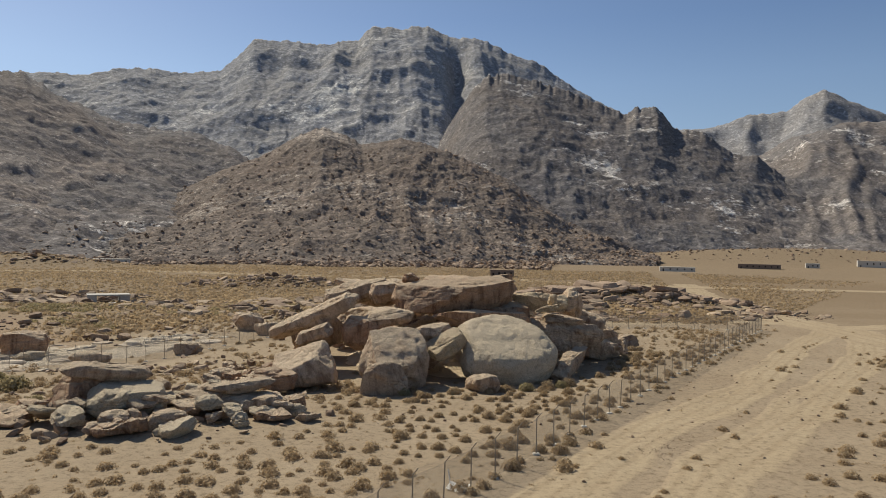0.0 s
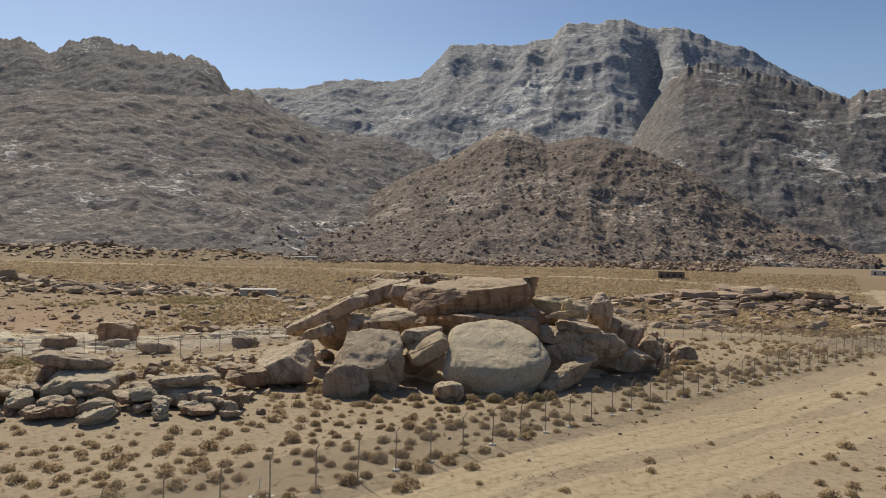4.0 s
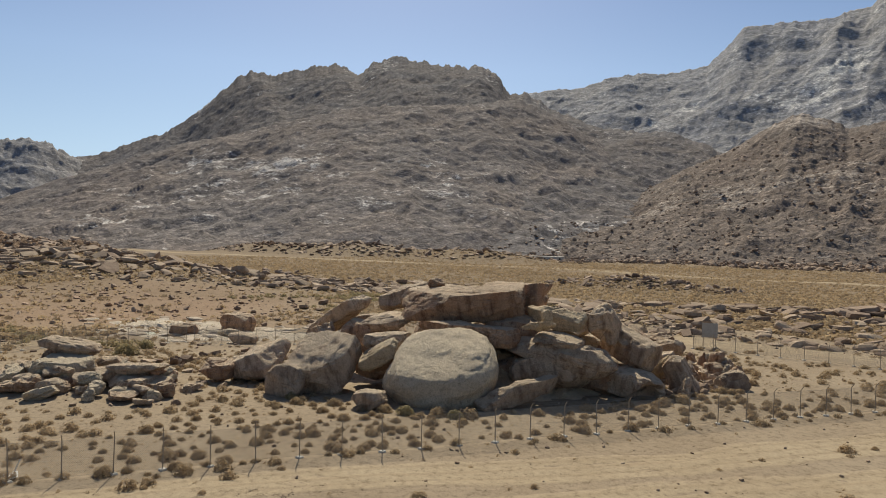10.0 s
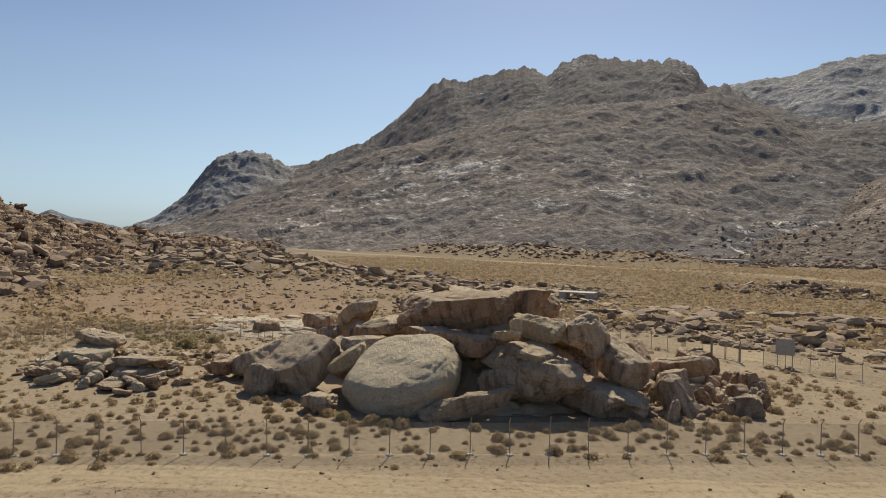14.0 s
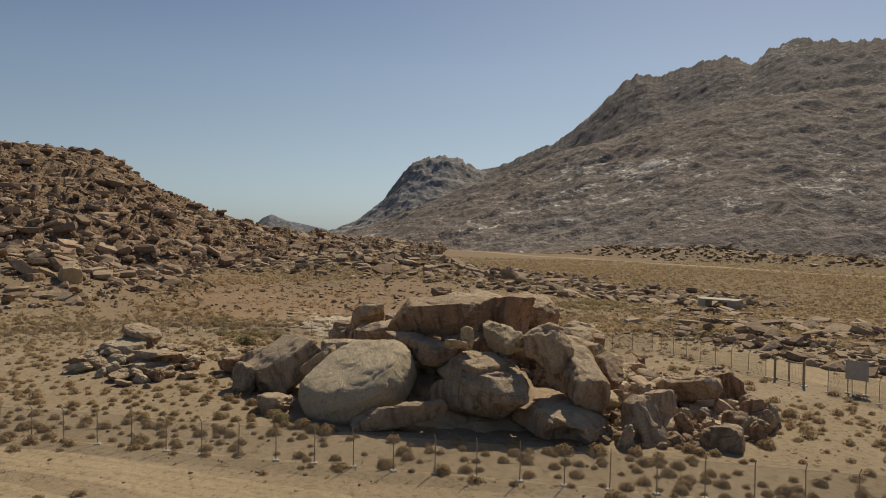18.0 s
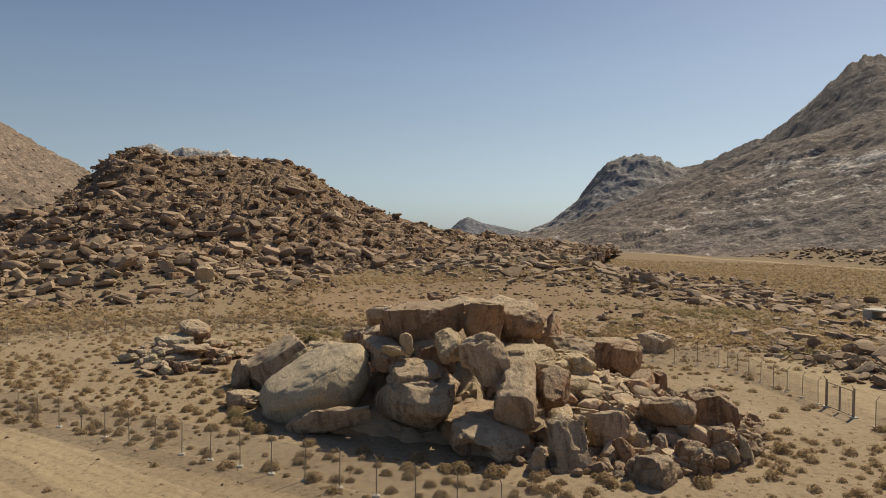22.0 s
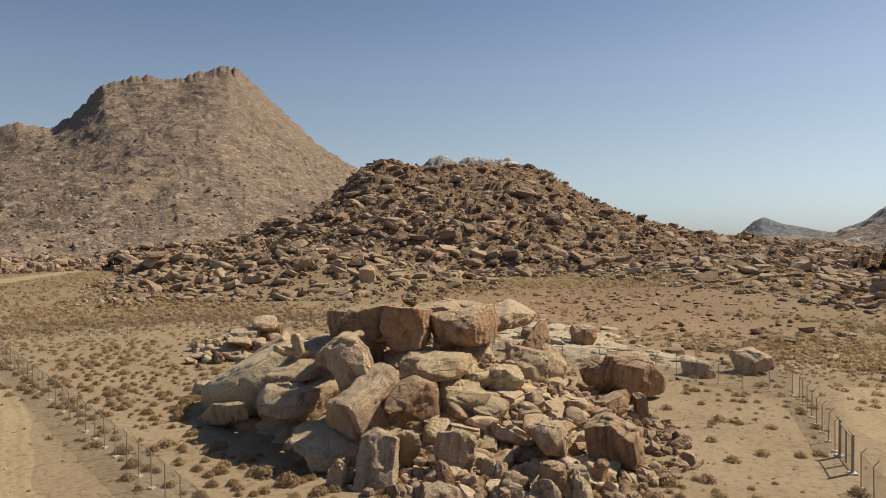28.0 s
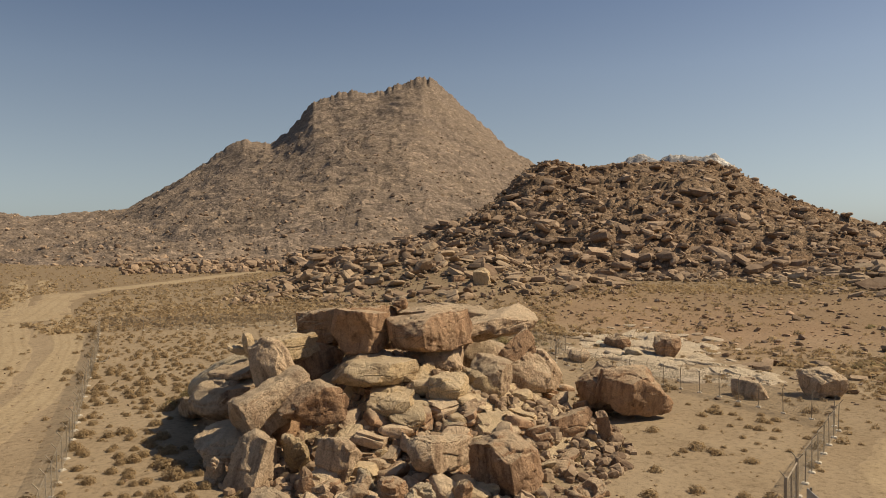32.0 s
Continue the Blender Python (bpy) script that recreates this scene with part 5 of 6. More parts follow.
xy, r = patch_places(2600, (7.5, 87.5), (15, 13), 0, 31)
scattered("rubble_chips", xy, spread(2600, 0.2, 1.1, 32), 0.6, LOOSE, "small broken chips between the boulders", 33, kinds=FAR_KINDS, rise=land(xy[:, 0], xy[:, 1]) + core_height(xy[:, 0], xy[:, 1])[1])
rng = np.random.RandomState(44)
for k in range(64):
    a, r = rng.uniform(0, 6.283), rng.uniform(0.1, 1) ** 0.6
    x, y = -19.0 + 10.5 * r * math.cos(a) - 1.5 * math.sin(a) * r, 48.8 + 6.2 * r * math.sin(a) + 2.0 * r * math.cos(a)
    L = rng.uniform(1.1, 3.2)
    up = 1.6 * (1 - r * r) * rng.uniform(0.1, 1.0)
    boulder("slab", (x, y, land_at(x, y) + up + 0.15), (L, L * rng.uniform(0.55, 0.9), rng.uniform(0.45, 1.2)), (rng.uniform(-13, 13), rng.uniform(-13, 13), rng.uniform(0, 360)), rng.uniform(0.35, 0.7), 9, 400 + k, (), (GRANITE, GRANITE, VARNISH, PALE)[k % 4],
            ("flat tan broken slab in the small rock pile", "flat tan broken slab in the small rock pile", "dark brown slab in the small rock pile", "pale grey slab in the small rock pile")[k % 4], n=16, group="slabs of the small rock pile")
for k in range(20):
    x, y = rng.uniform(15.5, 22.5), rng.uniform(86.5, 95.5)
    hgt = rng.uniform(1.2, 2.6)
    boulder("shard", (x, y, land_at(x, y) + hgt * 0.3), (rng.uniform(0.8, 1.6), rng.uniform(0.7, 1.3), hgt), (rng.uniform(-28, 28), rng.uniform(-28, 28), rng.uniform(0, 360)), rng.uniform(0.3, 0.6), 10, 500 + k, (), (GRANITE, VARNISH, PALE)[k % 3],
            ("upright tan rock shard at the outcrop's toe", "upright dark rock shard at the outcrop's toe", "upright pale rock shard at the outcrop's toe")[k % 3], n=16, group="shards at the outcrop's toe")
for k in range(26):
    x, y = rng.uniform(-21, -13), rng.uniform(60, 76)
    L = rng.uniform(0.8, 2.6)
    boulder("slab", (x, y, land_at(x, y) + 0.2 * L), (L, L * rng.uniform(0.6, 0.9), L * rng.uniform(0.35, 0.7)), (rng.uniform(-20, 20), rng.uniform(-20, 20), rng.uniform(0, 360)), rng.uniform(0.3, 0.6), 9, 600 + k, (), (GRANITE, VARNISH)[k % 2],
            ("tan block fallen west of the outcrop", "brown block fallen west of the outcrop")[k % 2], n=16, group="fallen blocks west of the outcrop")
outcrop(110, (-18.5, 49), (12, 7.5), 20, 0.3, 2.0, 0.5, LOOSE, "tan broken slabs of the small rock pile", 240, power=0.6)
outcrop(60, (-28, 55), (8, 8), 0, 0.4, 2.0, 0.4, LOOSE, "tan broken slabs beside the small rock pile", 245)
outcrop(160, (-22, 68), (9, 11), 0, 0.3, 2.2, 0.45, LOOSE, "tan stones scattered west of the outcrop", 250)

# ---- shrubs ----
def shrub_arrays(seed, twigs, leaves, reach=1.0, leafy=1.0):
    """A dry cushion shrub of radius about 0.5: thin twigs fanning up and out, with tufts of tiny leaves."""
    rng = np.random.RandomState(seed)
    v = []
    for _ in range(twigs):
        a, e = rng.uniform(0, 6.283), rng.uniform(0.25, 1.5)
        L = rng.uniform(0.28, 0.45) * reach
        tip = np.array((math.cos(a) * math.cos(e), math.sin(a) * math.cos(e), 0.95 * math.sin(e))) * L
        side = np.array((-math.sin(a), math.cos(a), rng.uniform(-0.5, 0.5))) * rng.uniform(0.008, 0.02) * leafy
        root = tip * 0.08
        v += [root - side, root + side, tip]
    for _ in range(leaves):
        a, e = rng.uniform(0, 6.283), math.asin(rng.uniform(0.02, 1))
        L = 0.47 * rng.uniform(0.25, 1) ** 0.33 * reach * (0.93 + 0.12 * math.sin(3 * a + seed))
        c = np.array((math.cos(a) * math.cos(e), math.sin(a) * math.cos(e), 0.85 * math.sin(e) + 0.02)) * L
        n = c / np.linalg.norm(c) + rng.normal(0, 0.35, 3) + np.array((0, 0, 0.35))
        n /= np.linalg.norm(n)
        u = np.cross(n, rng.normal(size=3))
        u /= np.linalg.norm(u)
        w = np.cross(n, u)
        q = rng.uniform(0.022, 0.055) * leafy
        v += [c + u * q * 1.3, c - u * q * 0.6 + w * q * 0.8, c - u * q * 0.6 - w * q * 0.8]
    v = np.array(v)
    v[:, 2] = np.maximum(v[:, 2], -0.02)
    return v, np.arange(len(v)).reshape(-1, 3)


def shrub_field(name, xy, sizes, kinds, mat, label, seed):
    rng = np.random.RandomState(seed)
    vs, fs, count = [], [], 0
    z = land(xy[:, 0], xy[:, 1])
    for k, (kv, kf) in enumerate(kinds):
        pick = np.arange(k, len(xy), len(kinds))
        m = len(pick)
        a, s = rng.uniform(0, 6.283, m), sizes[pick]
        ca, sa = np.cos(a)[:, None], np.sin(a)[:, None]
        hgt = s * rng.uniform(0.75, 1.15, m)
        x = (kv[None, :, 0] * ca - kv[None, :, 1] * sa) * s[:, None] + xy[pick, 0][:, None]
        y = (kv[None, :, 0] * sa + kv[None, :, 1] * ca) * s[:, None] + xy[pick, 1][:, None]
        w = kv[None, :, 2] * hgt[:, None] + z[pick][:, None]
        vs.append(np.stack([x, y, w], -1).reshape(-1, 3))
        fs.append((kf[None] + (np.arange(m) * len(kv))[:, None, None] + count).reshape(-1, 3))
        count += m * len(kv)
    tagged(new(name, mesh_from(name, np.concatenate(vs), np.concatenate(fs), mat, flat=True)), label, "shrubs", kind="stuff")


def fence_side(x, y):
    """Metres inside the front fence (negative on the road's side)."""
    f = np.array(FENCE, float)
    best = np.full(np.shape(x), 1e9)
    sign = np.zeros(np.shape(x))
    for (ax, ay), (bx, by) in zip(f[:-1], f[1:]):
        dx, dy = bx - ax, by - ay
        t = np.clip(((x - ax) * dx + (y - ay) * dy) / (dx * dx + dy * dy), 0, 1)
        d = np.hypot(x - ax - t * dx, y - ay - t * dy)
        s = np.sign(dx * (y - ay) - dy * (x - ax))
        sign = np.where(d < best, s, sign)
        best = np.minimum(best, d)
    return best * sign


def open_ground(x, y):
    """1 where shrubs may grow, less on tracks, rocks and pavements."""
    keep = np.ones(np.shape(x))
    keep = np.where(((x - 1) / 17.0) ** 2 + ((y - 77) / 17.5) ** 2 < 1, 0.03, keep)
    keep = np.where(((x + 19) / 11.0) ** 2 + ((y - 49) / 7.0) ** 2 < 1, 0.1, keep)
    keep = np.where(((x + 40) / 26.0) ** 2 + ((y - 86) / 20.0) ** 2 < 1, 0.25, keep)
    keep = np.where((y > 111) & (y < 121) & (x > -10) & (x < 70), 0.03, keep)
    keep = np.where((x < 12) & (x > -30) & (y > 96), keep * 0.45, keep)
    side = fence_side(x, y)
    band = (np.abs(side + 5.2) < 2.2) | (np.abs(side + 11.4) < 2.4)
    keep = np.where(side < -1.2, 0.3, keep)
    keep = np.where(side < -13.5, 0.45, keep)
    keep = np.where(band, 0.02, keep)
    keep = np.where((x > 52) & (x < 72) & (y > 60), 0.03, keep)
    return keep


rng = np.random.RandomState(99)
gx, gy = np.meshgrid(np.arange(-62, 72, 1.32), np.arange(-12, 128, 1.32))
px, py = (gx + rng.uniform(-0.62, 0.62, gx.shape)).ravel(), (gy + rng.uniform(-0.62, 0.62, gy.shape)).ravel()
thick = 0.72 + 0.5 * vnoise(np.stack([px / 9, py / 9, 0 * px], -1), 4)
alive = rng.uniform(0, 1, len(px)) < open_ground(px, py) * thick
px, py = px[alive], py[alive]
size = 0.55 + 0.85 * rng.uniform(0, 1, len(px)) ** 1.8
side = fence_side(px, py)
near = (side > 0) & (side < 14) & (px > -3) & (py > 38) & (py < 100)
close = np.where(near)[0][:260]
FINE = [shrub_arrays(s, 130, 520, 1.0, 1.05) for s in (1, 2, 3, 4, 5)]
single = [mesh_from("dry_shrub", v, f, SHRUB, flat=True) for v, f in FINE]
for i in close:
    ob = new("dry_shrub", single[i % 5])
    ob.matrix_world = pose(px[i], py[i], land_at(px[i], py[i]), 0, 0, float(rng.uniform(0, 360))) @ Matrix.Scale(float(size[i]), 4)
    tagged(ob, "dry brown cushion shrub on the sand", "shrub", "shrubs inside the fence")
for k, (x, y) in enumerate(((-1.4, 56.6), (1.2, 58.4), (5.6, 59.4), (9.2, 61.2), (11.2, 62.6), (14.8, 66.4), (16.8, 70.2), (18.6, 73.6), (20.6, 76.2), (21.4, 78.2), (22.2, 80.6), (22.6, 84.6), (23.6, 90.2), (17.6, 98.4))):
    ob = new("dry_shrub", single[k % 5])
    ob.matrix_world = pose(x, y, land_at(x, y), 0, 0, 70.0 * k) @ Matrix.Scale(1.25 + 0.12 * (k % 5), 4)
    tagged(ob, "large dry yellow-brown shrub at the boulders' foot", "shrub", "shrubs at the outcrop's foot")
rest = np.ones(len(px), bool)
rest[close] = False
mid = rest & (np.hypot(px - 10, py - 66) < 48)
shrub_field("dry_shrubs", np.stack([px[mid], py[mid]], -1), size[mid], [shrub_arrays(s, 30, 170, 1.0, 1.5) for s in (11, 12, 13, 14)], SHRUB, "dry brown cushion shrubs dotting the sand", 3)
out = rest & ~mid
shrub_field("dry_shrubs", np.stack([px[out], py[out]], -1), size[out], [shrub_arrays(s, 6, 66, 1.0, 2.1) for s in (21, 22, 23)], SHRUB, "dry brown cushion shrubs farther out", 4)
fr, fa = 60 + 350 * rng.uniform(0, 1, 62000) ** 1.5, np.radians(rng.uniform(-35, 165, 62000))
fx, fy = 10 - fr * np.sin(fa), 70 + fr * np.cos(fa)
ok = (np.hypot(fx - 10, fy - 70) > 66) & (rng.uniform(0, 1, 62000) < 0.2 + 0.8 * smooth((vnoise(np.stack([fx / 40, fy / 40, 0 * fx], -1), 8) + 0.7))) & (fence_side(fx, fy) > -400)
ok &= ~((fx > 5) & (fy < 60)) & ~((np.abs(fx - 60 - (fy - 112) * 0.24) < 9) & (fy > 90)) & (np.abs(((fx + 108) / 40) ** 2 + ((fy - 6) / 46) ** 2) > 1)
ok &= (((fx + 86) / 36) ** 2 + ((fy - 90) / 34) ** 2 > 1) | (rng.uniform(0, 1, 62000) < 0.15)
ok &= (fx > -15) | (fy > 45) | (rng.uniform(0, 1, 62000) < 0.45)
way = np.array([(-14, -15), (-48, -66), (-98, -90), (-190, -140), (-320, -190)], float)
for (ax, ay), (bx, by) in zip(way[:-1], way[1:]):
    f = np.clip(((fx - ax) * (bx - ax) + (fy - ay) * (by - ay)) / ((bx - ax) ** 2 + (by - ay) ** 2), 0, 1)
    ok &= np.hypot(fx - ax - f * (bx - ax), fy - ay - f * (by - ay)) > 6.5
fx, fy = fx[ok], fy[ok]
# the plain to the north is speckled most thickly
nr, na = 130 + 300 * rng.uniform(0, 1, 26000) ** 0.8, np.radians(rng.uniform(-30, 75, 26000))
nx_, ny_ = 10 - nr * np.sin(na), 70 + nr * np.cos(na)
ok = ~((np.abs(nx_ - 60 - (ny_ - 112) * 0.24) < 10)) & (np.abs(ny_ - 345 + 0.06 * np.abs(nx_)) > 9)
fx, fy = np.concatenate([fx, nx_[ok]]), np.concatenate([fy, ny_[ok]])
tx, ty = rng.uniform(-60, 55, 7000), rng.uniform(15, 120, 7000)
ok = rng.uniform(0, 1, 7000) < open_ground(tx, ty) * 0.8 + 0.03
shrub_field("small_tufts", np.stack([tx[ok], ty[ok]], -1), 0.18 + 0.28 * rng.uniform(0, 1, ok.sum()), [shrub_arrays(s, 6, 16, 1.0, 2.6) for s in (71, 72, 73)], SHRUB, "small dry grass tufts between the shrubs", 6)
mx, my = rng.uniform(-85, -8, 2600), rng.uniform(55, 150, 2600)
ok = (vnoise(np.stack([mx / 12, my / 12, 0 * mx], -1), 14) > -0.15) & (rng.uniform(0, 1, 2600) < open_ground(mx, my) + 0.35) & (((mx - 1) / 16) ** 2 + ((my - 77) / 16) ** 2 > 1) & ((mx < -44 + 10 * np.sin(my / 9)) | (my > 121)) & (((mx + 68) / 26) ** 2 + ((my - 86) / 26) ** 2 > 1)
shrub_field("olive_shrubs", np.stack([mx[ok], my[ok]], -1), 0.8 + 1.0 * rng.uniform(0, 1, ok.sum()), [shrub_arrays(s, 8, 52, 1.0, 2.2) for s in (81, 82, 83)], GREEN, "olive-brown shrubs between the scattered rocks", 7)
shrub_field("far_shrubs", np.stack([fx, fy], -1), 0.9 + 1.1 * rng.uniform(0, 1, len(fx)), [shrub_arrays(s, 0, 7, 1.0, 5.2) for s in (31, 32, 33)], SHRUB, "dry shrubs speckling the far plain", 5)
BIGBUSH = mesh_from("green_bush", *shrub_arrays(61, 420, 700), GREEN, flat=True)
for x, y, s in ((-36.5, 61.0, 3.4), (-41, 66, 2.4), (-29.5, 52.0, 2.2), (-3.0, 57.6, 1.6), (7.2, 59.9, 1.7), (10.4, 61.8, 1.5)):
    ob = new("green_bush", BIGBUSH)
    ob.matrix_world = pose(x, y, land_at(x, y), 0, 0, x * 40) @ Matrix.Scale(s, 4)
    tagged(ob, "olive-brown leafy desert bush on the sand", "bush", "larger bushes")

# ---- fences ----
def fence(line, arm, label, gap=None):
    """Steel posts with bent arms on small concrete feet, barbed wires and wire mesh between."""
    pts = np.array(line, float)
    seg = np.concatenate([[0], np.cumsum(np.hypot(*np.diff(pts, axis=0).T))])
    s = np.arange(0, seg[-1], 2.52)
    x, y = np.interp(s, seg, pts[:, 0]), np.interp(s, seg, pts[:, 1])
    root = tagged(new("fence"), label, "fence")
    z = land(x, y)
    for i in range(len(s)):
        j = min(i, len(s) - 2)
        d = Vector((x[j + 1] - x[j], y[j + 1] - y[j], 0)).normalized()
        out = Vector((d.y, -d.x, 0)) * arm
        if gap and gap[0] < x[i] < gap[1]:
            continue
        foot = Vector((x[i], y[i], z[i] - 0.05))
        lean = Vector((random.uniform(-0.05, 0.05), random.uniform(-0.05, 0.05), 0))
        top = foot + Vector((0, 0, 2.15)) + lean
        bm = rod(bmesh.new(), foot, top, 0.032)
        post = part("fence_post", bm, POST, root)
        part("bent_arm", rod(bmesh.new(), top - Vector((0, 0, 0.01)), top + out * 0.28 + Vector((0, 0, 0.34)), 0.026), POST, post)
        part("concrete_foot", box(bmesh.new(), foot.x - 0.2, foot.y - 0.2, foot.z - 0.1, foot.x + 0.2, foot.y + 0.2, foot.z + 0.14, 0.04), CONCRETE, post, "small pale concrete footing")
    bm = bmesh.new()
    for i in range(len(s) - 1):
        if gap and (gap[0] < x[i] < gap[1] or gap[0] < x[i + 1] < gap[1]):
            continue
        a, b = Vector((x[i], y[i], z[i])), Vector((x[i + 1], y[i + 1], z[i + 1]))
        for h in (0.1, 1.0, 2.05):
            rod(bm, a + Vector((0, 0, h)), b + Vector((0, 0, h)), 0.006, 3)
        d = (b - a).normalized()
        out = Vector((d.y, -d.x, 0)) * arm
        for k in (0.4, 0.9):
            w = Vector((0, 0, 2.1 + 0.34 * k)) + out * 0.28 * k
            rod(bm, a + w, b + w, 0.004, 3)
    tagged(part("barbed_wire", bm, WIRE, root), "thin rusty strand wires", kind="stuff")
    vs = []
    for i in range(len(s) - 1):
        if gap and (gap[0] < x[i] < gap[1] or gap[0] < x[i + 1] < gap[1]):
            continue
        a, b = np.array((x[i], y[i], z[i])), np.array((x[i + 1], y[i + 1], z[i + 1]))
        for k in range(-18, 42):
            for way in (1, -1):
                u0, u1 = k / 24.0, k / 24.0 + way * 0.75
                lo, hi = 0.1, 2.05
                pts2 = []
                for u, h in ((u0, lo), (u1, hi)):
                    pts2.append((u, h))
                (ua, ha), (ub, hb) = pts2
                f0, f1 = sorted(((0 - ua) / (ub - ua), (1 - ua) / (ub - ua)))
                f0, f1 = max(0, f0), min(1, f1)
                if f1 <= f0:
                    continue
                p = [a + (b - a) * (ua + (ub - ua) * f) + np.array((0, 0, ha + (hb - ha) * f)) for f in (f0, f1)]
                wdt = np.array((0, 0, 0.007))
                vs += [p[0] - wdt, p[1] - wdt, p[1] + wdt, p[0] + wdt]
    ob = new("wire_mesh", mesh_from("wire_mesh", np.array(vs), np.arange(len(vs)).reshape(-1, 4), WIRE, flat=True))
    ob.parent = root
    tagged(ob, "see-through diamond wire mesh", kind="stuff")
    return root


fence(FENCE, 1, "wire mesh fence with bent steel posts beside the road")
fence([(49, 109.5), (36, 110.2), (24, 110.3), (12, 109.6), (0, 109.7), (-14.8, 110.0)], 1, "wire mesh fence behind the outcrop", gap=(4.2, 9.0))
fence([(-15.2, 109.6), (-16.9, 107.9), (-18.7, 104.1), (-22.2, 99.6), (-23.6, 97.3), (-28, 90), (-31.3, 82), (-34, 76.8), (-40.5, 74.2), (-44.2, 74.0)], 1, "wire mesh fence turning along the pavement")
fence([(-44.5, 73.6), (-47, 58), (-43, 40), (-37.5, 31.2), (-23.3, 19.3), (-14.8, 10.0)], 1, "wire mesh fence along the plot's far side")


def metal_gate(x0, x1, y):
    """Two framed leaves of steel tube between stout posts."""
    z = land_at((x0 + x1) / 2, y)
    gate = tagged(new("metal_gate"), "double steel tube gate standing shut in the back fence", "gate")
    for x, side in ((x0, -1), (x1, 1)):
        post = part("gate_post", rod(bmesh.new(), (x, y, z - 0.2), (x, y, z + 2.45), 0.09, 10), POST, gate)
        part("bent_arm", rod(bmesh.new(), (x, y, z + 2.4), (x, y - 0.28, z + 2.72), 0.03), POST, post)
        part("concrete_foot", box(bmesh.new(), x - 0.28, y - 0.28, z - 0.15, x + 0.28, y + 0.28, z + 0.12, 0.04), CONCRETE, post, "small pale concrete footing")
    mid = (x0 + x1) / 2
    for a, b in ((x0 + 0.16, mid - 0.07), (mid + 0.07, x1 - 0.16)):
        leaf = part("gate_leaf", rod(bmesh.new(), (a, y, z + 2.2), (b, y, z + 2.2), 0.045), POST, gate)
        for x in (a, b):
            part("gate_stile", rod(bmesh.new(), (x, y, z + 0.12), (x, y, z + 2.2), 0.045), POST, leaf)
        part("gate_rail", rod(bmesh.new(), (a, y, z + 0.14), (b, y, z + 0.14), 0.045), POST, leaf)
        bm = bmesh.new()
        for k in range(1, 9):
            x = a + (b - a) * k / 9
            rod(bm, (x, y, z + 0.14), (x, y, z + 2.2), 0.005, 3)
        for k in range(1, 12):
            rod(bm, (a, y, z + 0.14 + 2.06 * k / 12), (b, y, z + 0.14 + 2.06 * k / 12), 0.004, 3)
        tagged(part("gate_mesh", bm, WIRE, leaf), "thin welded wire grid", kind="stuff")


metal_gate(4.7, 8.4, 109.75)


def notice_board(x, y):
    z = land_at(x, y)
    board = tagged(new("notice_board"), "faded grey metal notice board on two posts", "sign")
    part("panel", box(bmesh.new(), -0.95, -0.04, 1.4, 0.95, 0.04, 3.2, 0.02), SIGNFACE, board)
    for px_ in (-0.75, 0.75):
        part("sign_post", rod(bmesh.new(), (px_, 0.09, -0.2), (px_, 0.09, 3.3), 0.05), POST, board)
        part("concrete_foot", box(bmesh.new(), px_ - 0.25, -0.16, -0.1, px_ + 0.25, 0.34, 0.16, 0.04), CONCRETE, board)
    board.matrix_world = pose(x, y, z, 0, 0, 28)


notice_board(12.6, 111.6)

# ---- buildings far off ----
def block_house(name, at, size, turn, wall_mat, label, doors=1, windows=2):
    """A flat-roofed block building with parapet, door and windows."""
    L, W, H = size
    house = tagged(new(name), label, "building")
    part("wall", box(bmesh.new(), -L / 2, -W / 2, -0.6, L / 2, W / 2, H, 0.03), wall_mat, house)
    roof = part("roof", box(bmesh.new(), -L / 2 - 0.12, -W / 2 - 0.12, H + 0.003, L / 2 + 0.12, W / 2 + 0.12, H + 0.22, 0.03), wall_mat, house)
    n = doors + windows
    for k in range(n):
        x = -L / 2 + L * (k + 0.5) / n
        if k < doors:
            part("door", box(bmesh.new(), x - 0.5, -W / 2 - 0.05, 0, x + 0.5, -W / 2 - 0.003, min(2.05, H * 0.8)), OPENING, house)
        else:
            part("window", box(bmesh.new(), x - 0.55, -W / 2 - 0.05, H * 0.38, x + 0.55, -W / 2 - 0.003, H * 0.72), OPENING, house)
    house.matrix_world = pose(at[0], at[1], land_at(*at), 0, 0, turn)


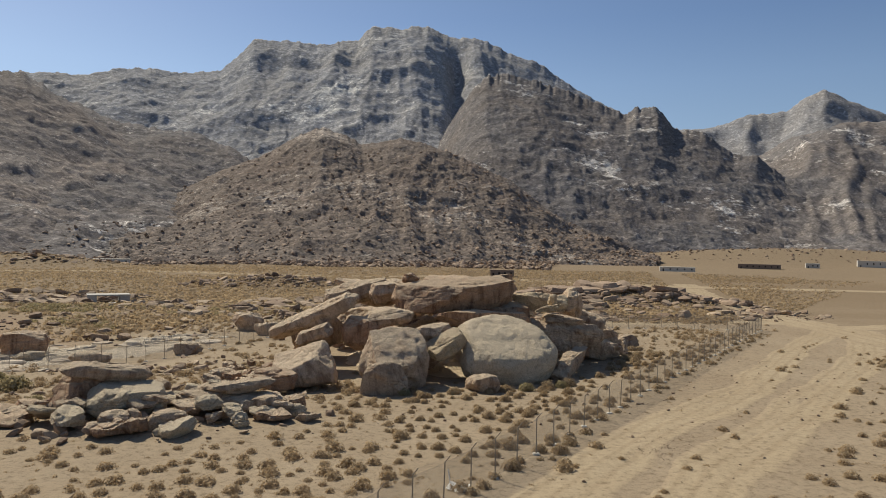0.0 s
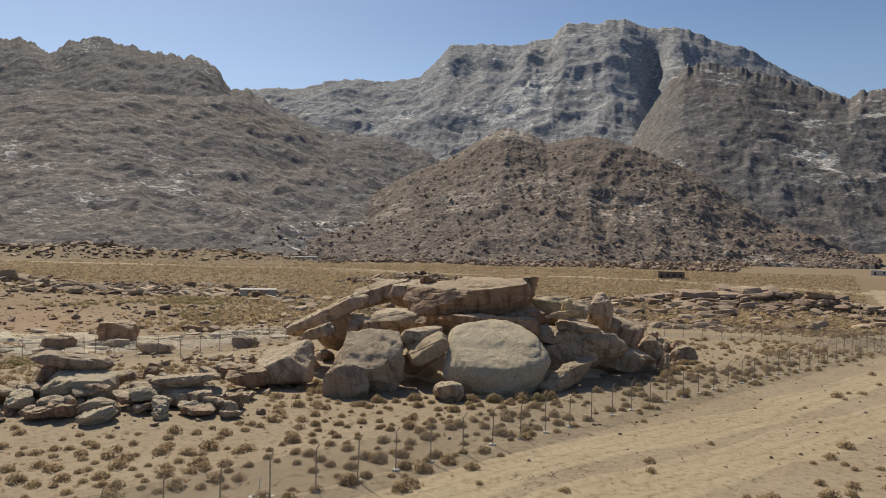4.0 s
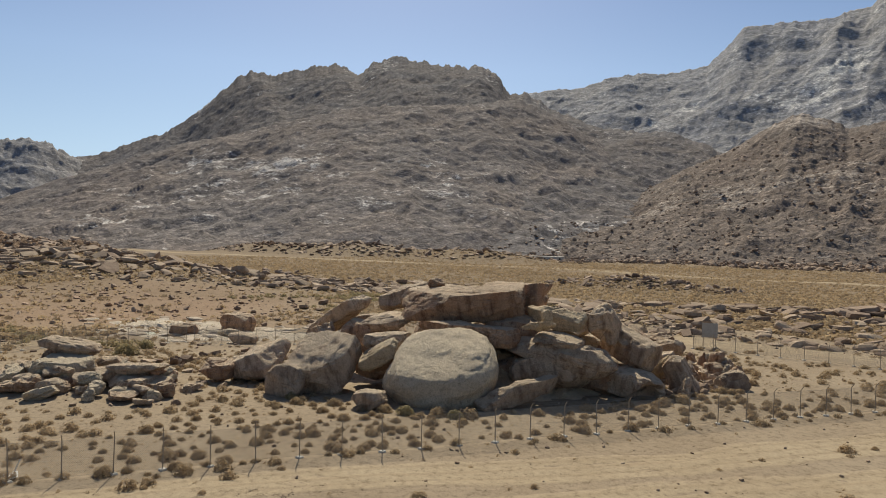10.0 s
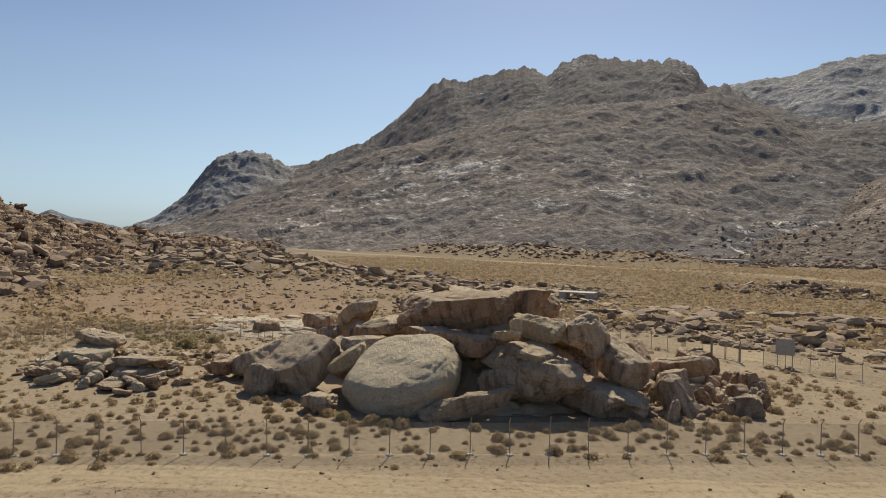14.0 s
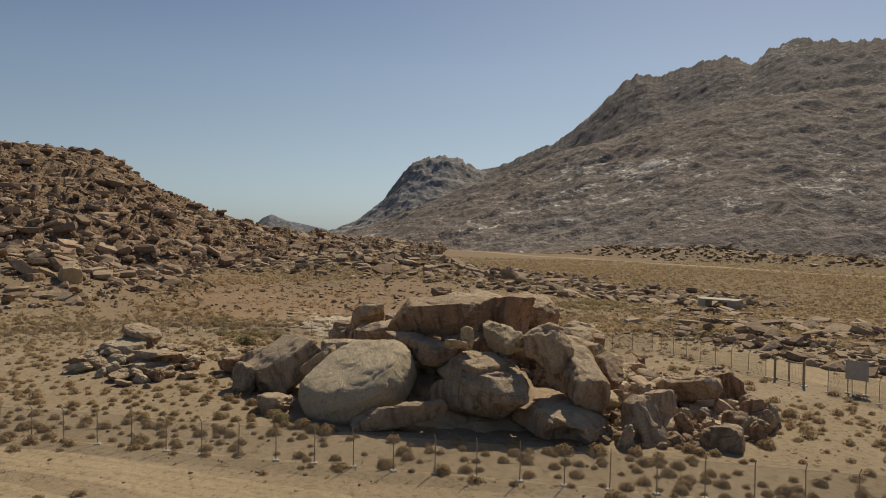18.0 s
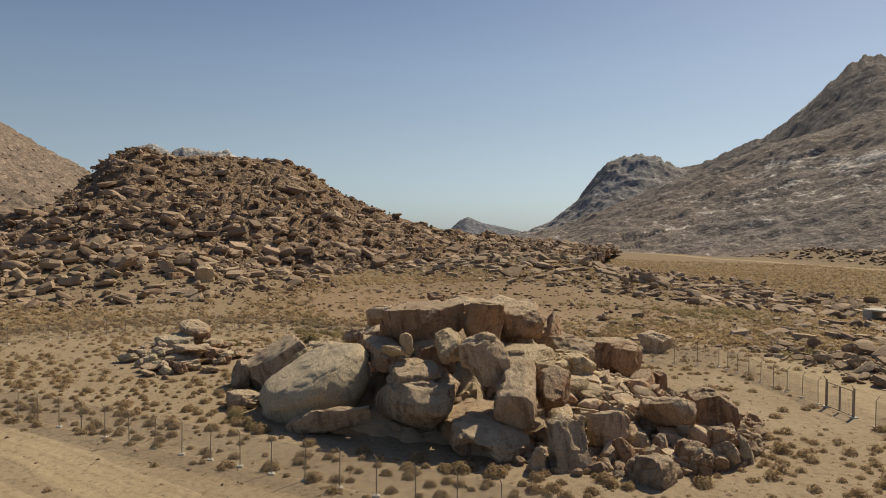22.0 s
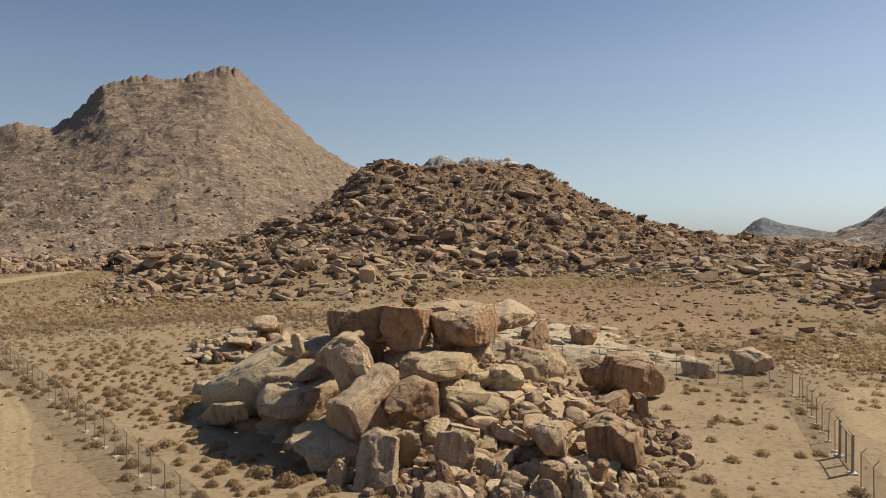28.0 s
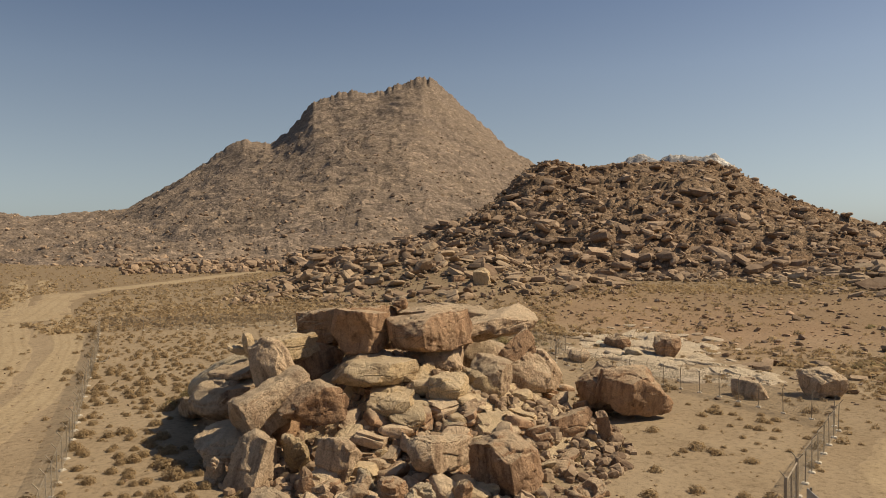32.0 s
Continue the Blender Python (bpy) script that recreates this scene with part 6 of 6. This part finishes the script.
def open_shed(at, size, turn):
    """A long white shelter: flat roof, a closed room at each end, open right through between."""
    L, W, H = size
    shed = tagged(new("open_shed"), "low whitewashed flat-roofed open shed on the plain", "building")
    part("end_room", box(bmesh.new(), -L / 2, -W / 2, -0.6, -L / 2 + 0.2 * L, W / 2, H, 0.03), LIMEWASH, shed)
    part("end_room", box(bmesh.new(), L / 2 - 0.24 * L, -W / 2, -0.6, L / 2, W / 2, H, 0.03), SIGNFACE, shed, "grey end room")
    part("floor_slab", box(bmesh.new(), -L / 2 + 0.2 * L + 0.003, -W / 2, -0.6, L / 2 - 0.24 * L - 0.003, W / 2, 0.25, 0.02), SIGNFACE, shed, "grey floor slab")
    part("roof", box(bmesh.new(), -L / 2 - 0.2, -W / 2 - 0.2, H + 0.003, L / 2 + 0.2, W / 2 + 0.2, H + 0.3, 0.04), LIMEWASH, shed)
    shed.matrix_world = pose(at[0], at[1], land_at(*at), 0, 0, turn)


open_shed((-85, 182), (9.6, 5, 2.3), 30)
block_house("hut", (31, 372), (12, 6, 3.4), -5, DARKWALL, "brown block hut with dark openings by the track", 1, 3)
block_house("house", (168, 512), (24, 8, 3.0), -15, CONCRETE, "long low pale house on the plain", 1, 4)
block_house("house", (292, 660), (36, 10, 4.0), -20, DARKWALL, "long low brown house at the plain's edge", 1, 6)
block_house("house", (362, 700), (12, 8, 4.5), -20, LIMEWASH, "small white house at the plain's edge", 1, 2)
block_house("house", (440, 725), (34, 10, 6.0), -25, CONCRETE, "pale two-room house at the plain's edge", 1, 5)
block_house("compound", (-262, 446), (46, 10, 3.2), 25, LIMEWASH, "long white walled compound below the mountain", 1, 6)
block_house("compound", (-212, 452), (26, 8, 3.0), 25, CONCRETE, "pale low compound below the mountain", 1, 4)
block_house("house", (-1000, 480), (22, 12, 5.0), 60, DARKWALL, "lone brown house far up the valley", 1, 3)


def fallen_board(x, y):
    """A bent white metal sheet with a short pole, lying by the fence."""
    z = land_at(x, y)
    board = tagged(new("fallen_sign"), "bent white metal sign lying by the fence", "sign")
    bm = bmesh.new()
    box(bm, -0.55, -0.4, 0.0, 0.0, 0.4, 0.03, 0.01)
    box(bm, 0.003, -0.4, 0.0, 0.5, 0.4, 0.03, 0.01)
    for v in bm.verts:
        v.co.z += 0.25 * abs(v.co.x) + 0.06 * math.sin(5 * v.co.y)
    part("panel", bm, WHITE, board)
    part("pole", rod(bmesh.new(), (-0.5, 0.2, 0.1), (-0.75, 0.5, 0.75), 0.03), WHITE, board)
    board.matrix_world = pose(x, y, z, 0, 0, -20)


fallen_board(1.0, 35.2)
outcrop(1500, (16, 62), (40, 46), 55, 0.06, 0.34, 0.6, LOOSE, "small stones and pebbles on the sand", 700, name="pebbles", kinds=FAR_KINDS)

outcrop(900, (13.6, 43.6), (4.6, 1.7), 57, 0.03, 0.13, 0.5, LOOSE, "grey gravel spilled at the road's edge", 720, name="gravel", kinds=FAR_KINDS)
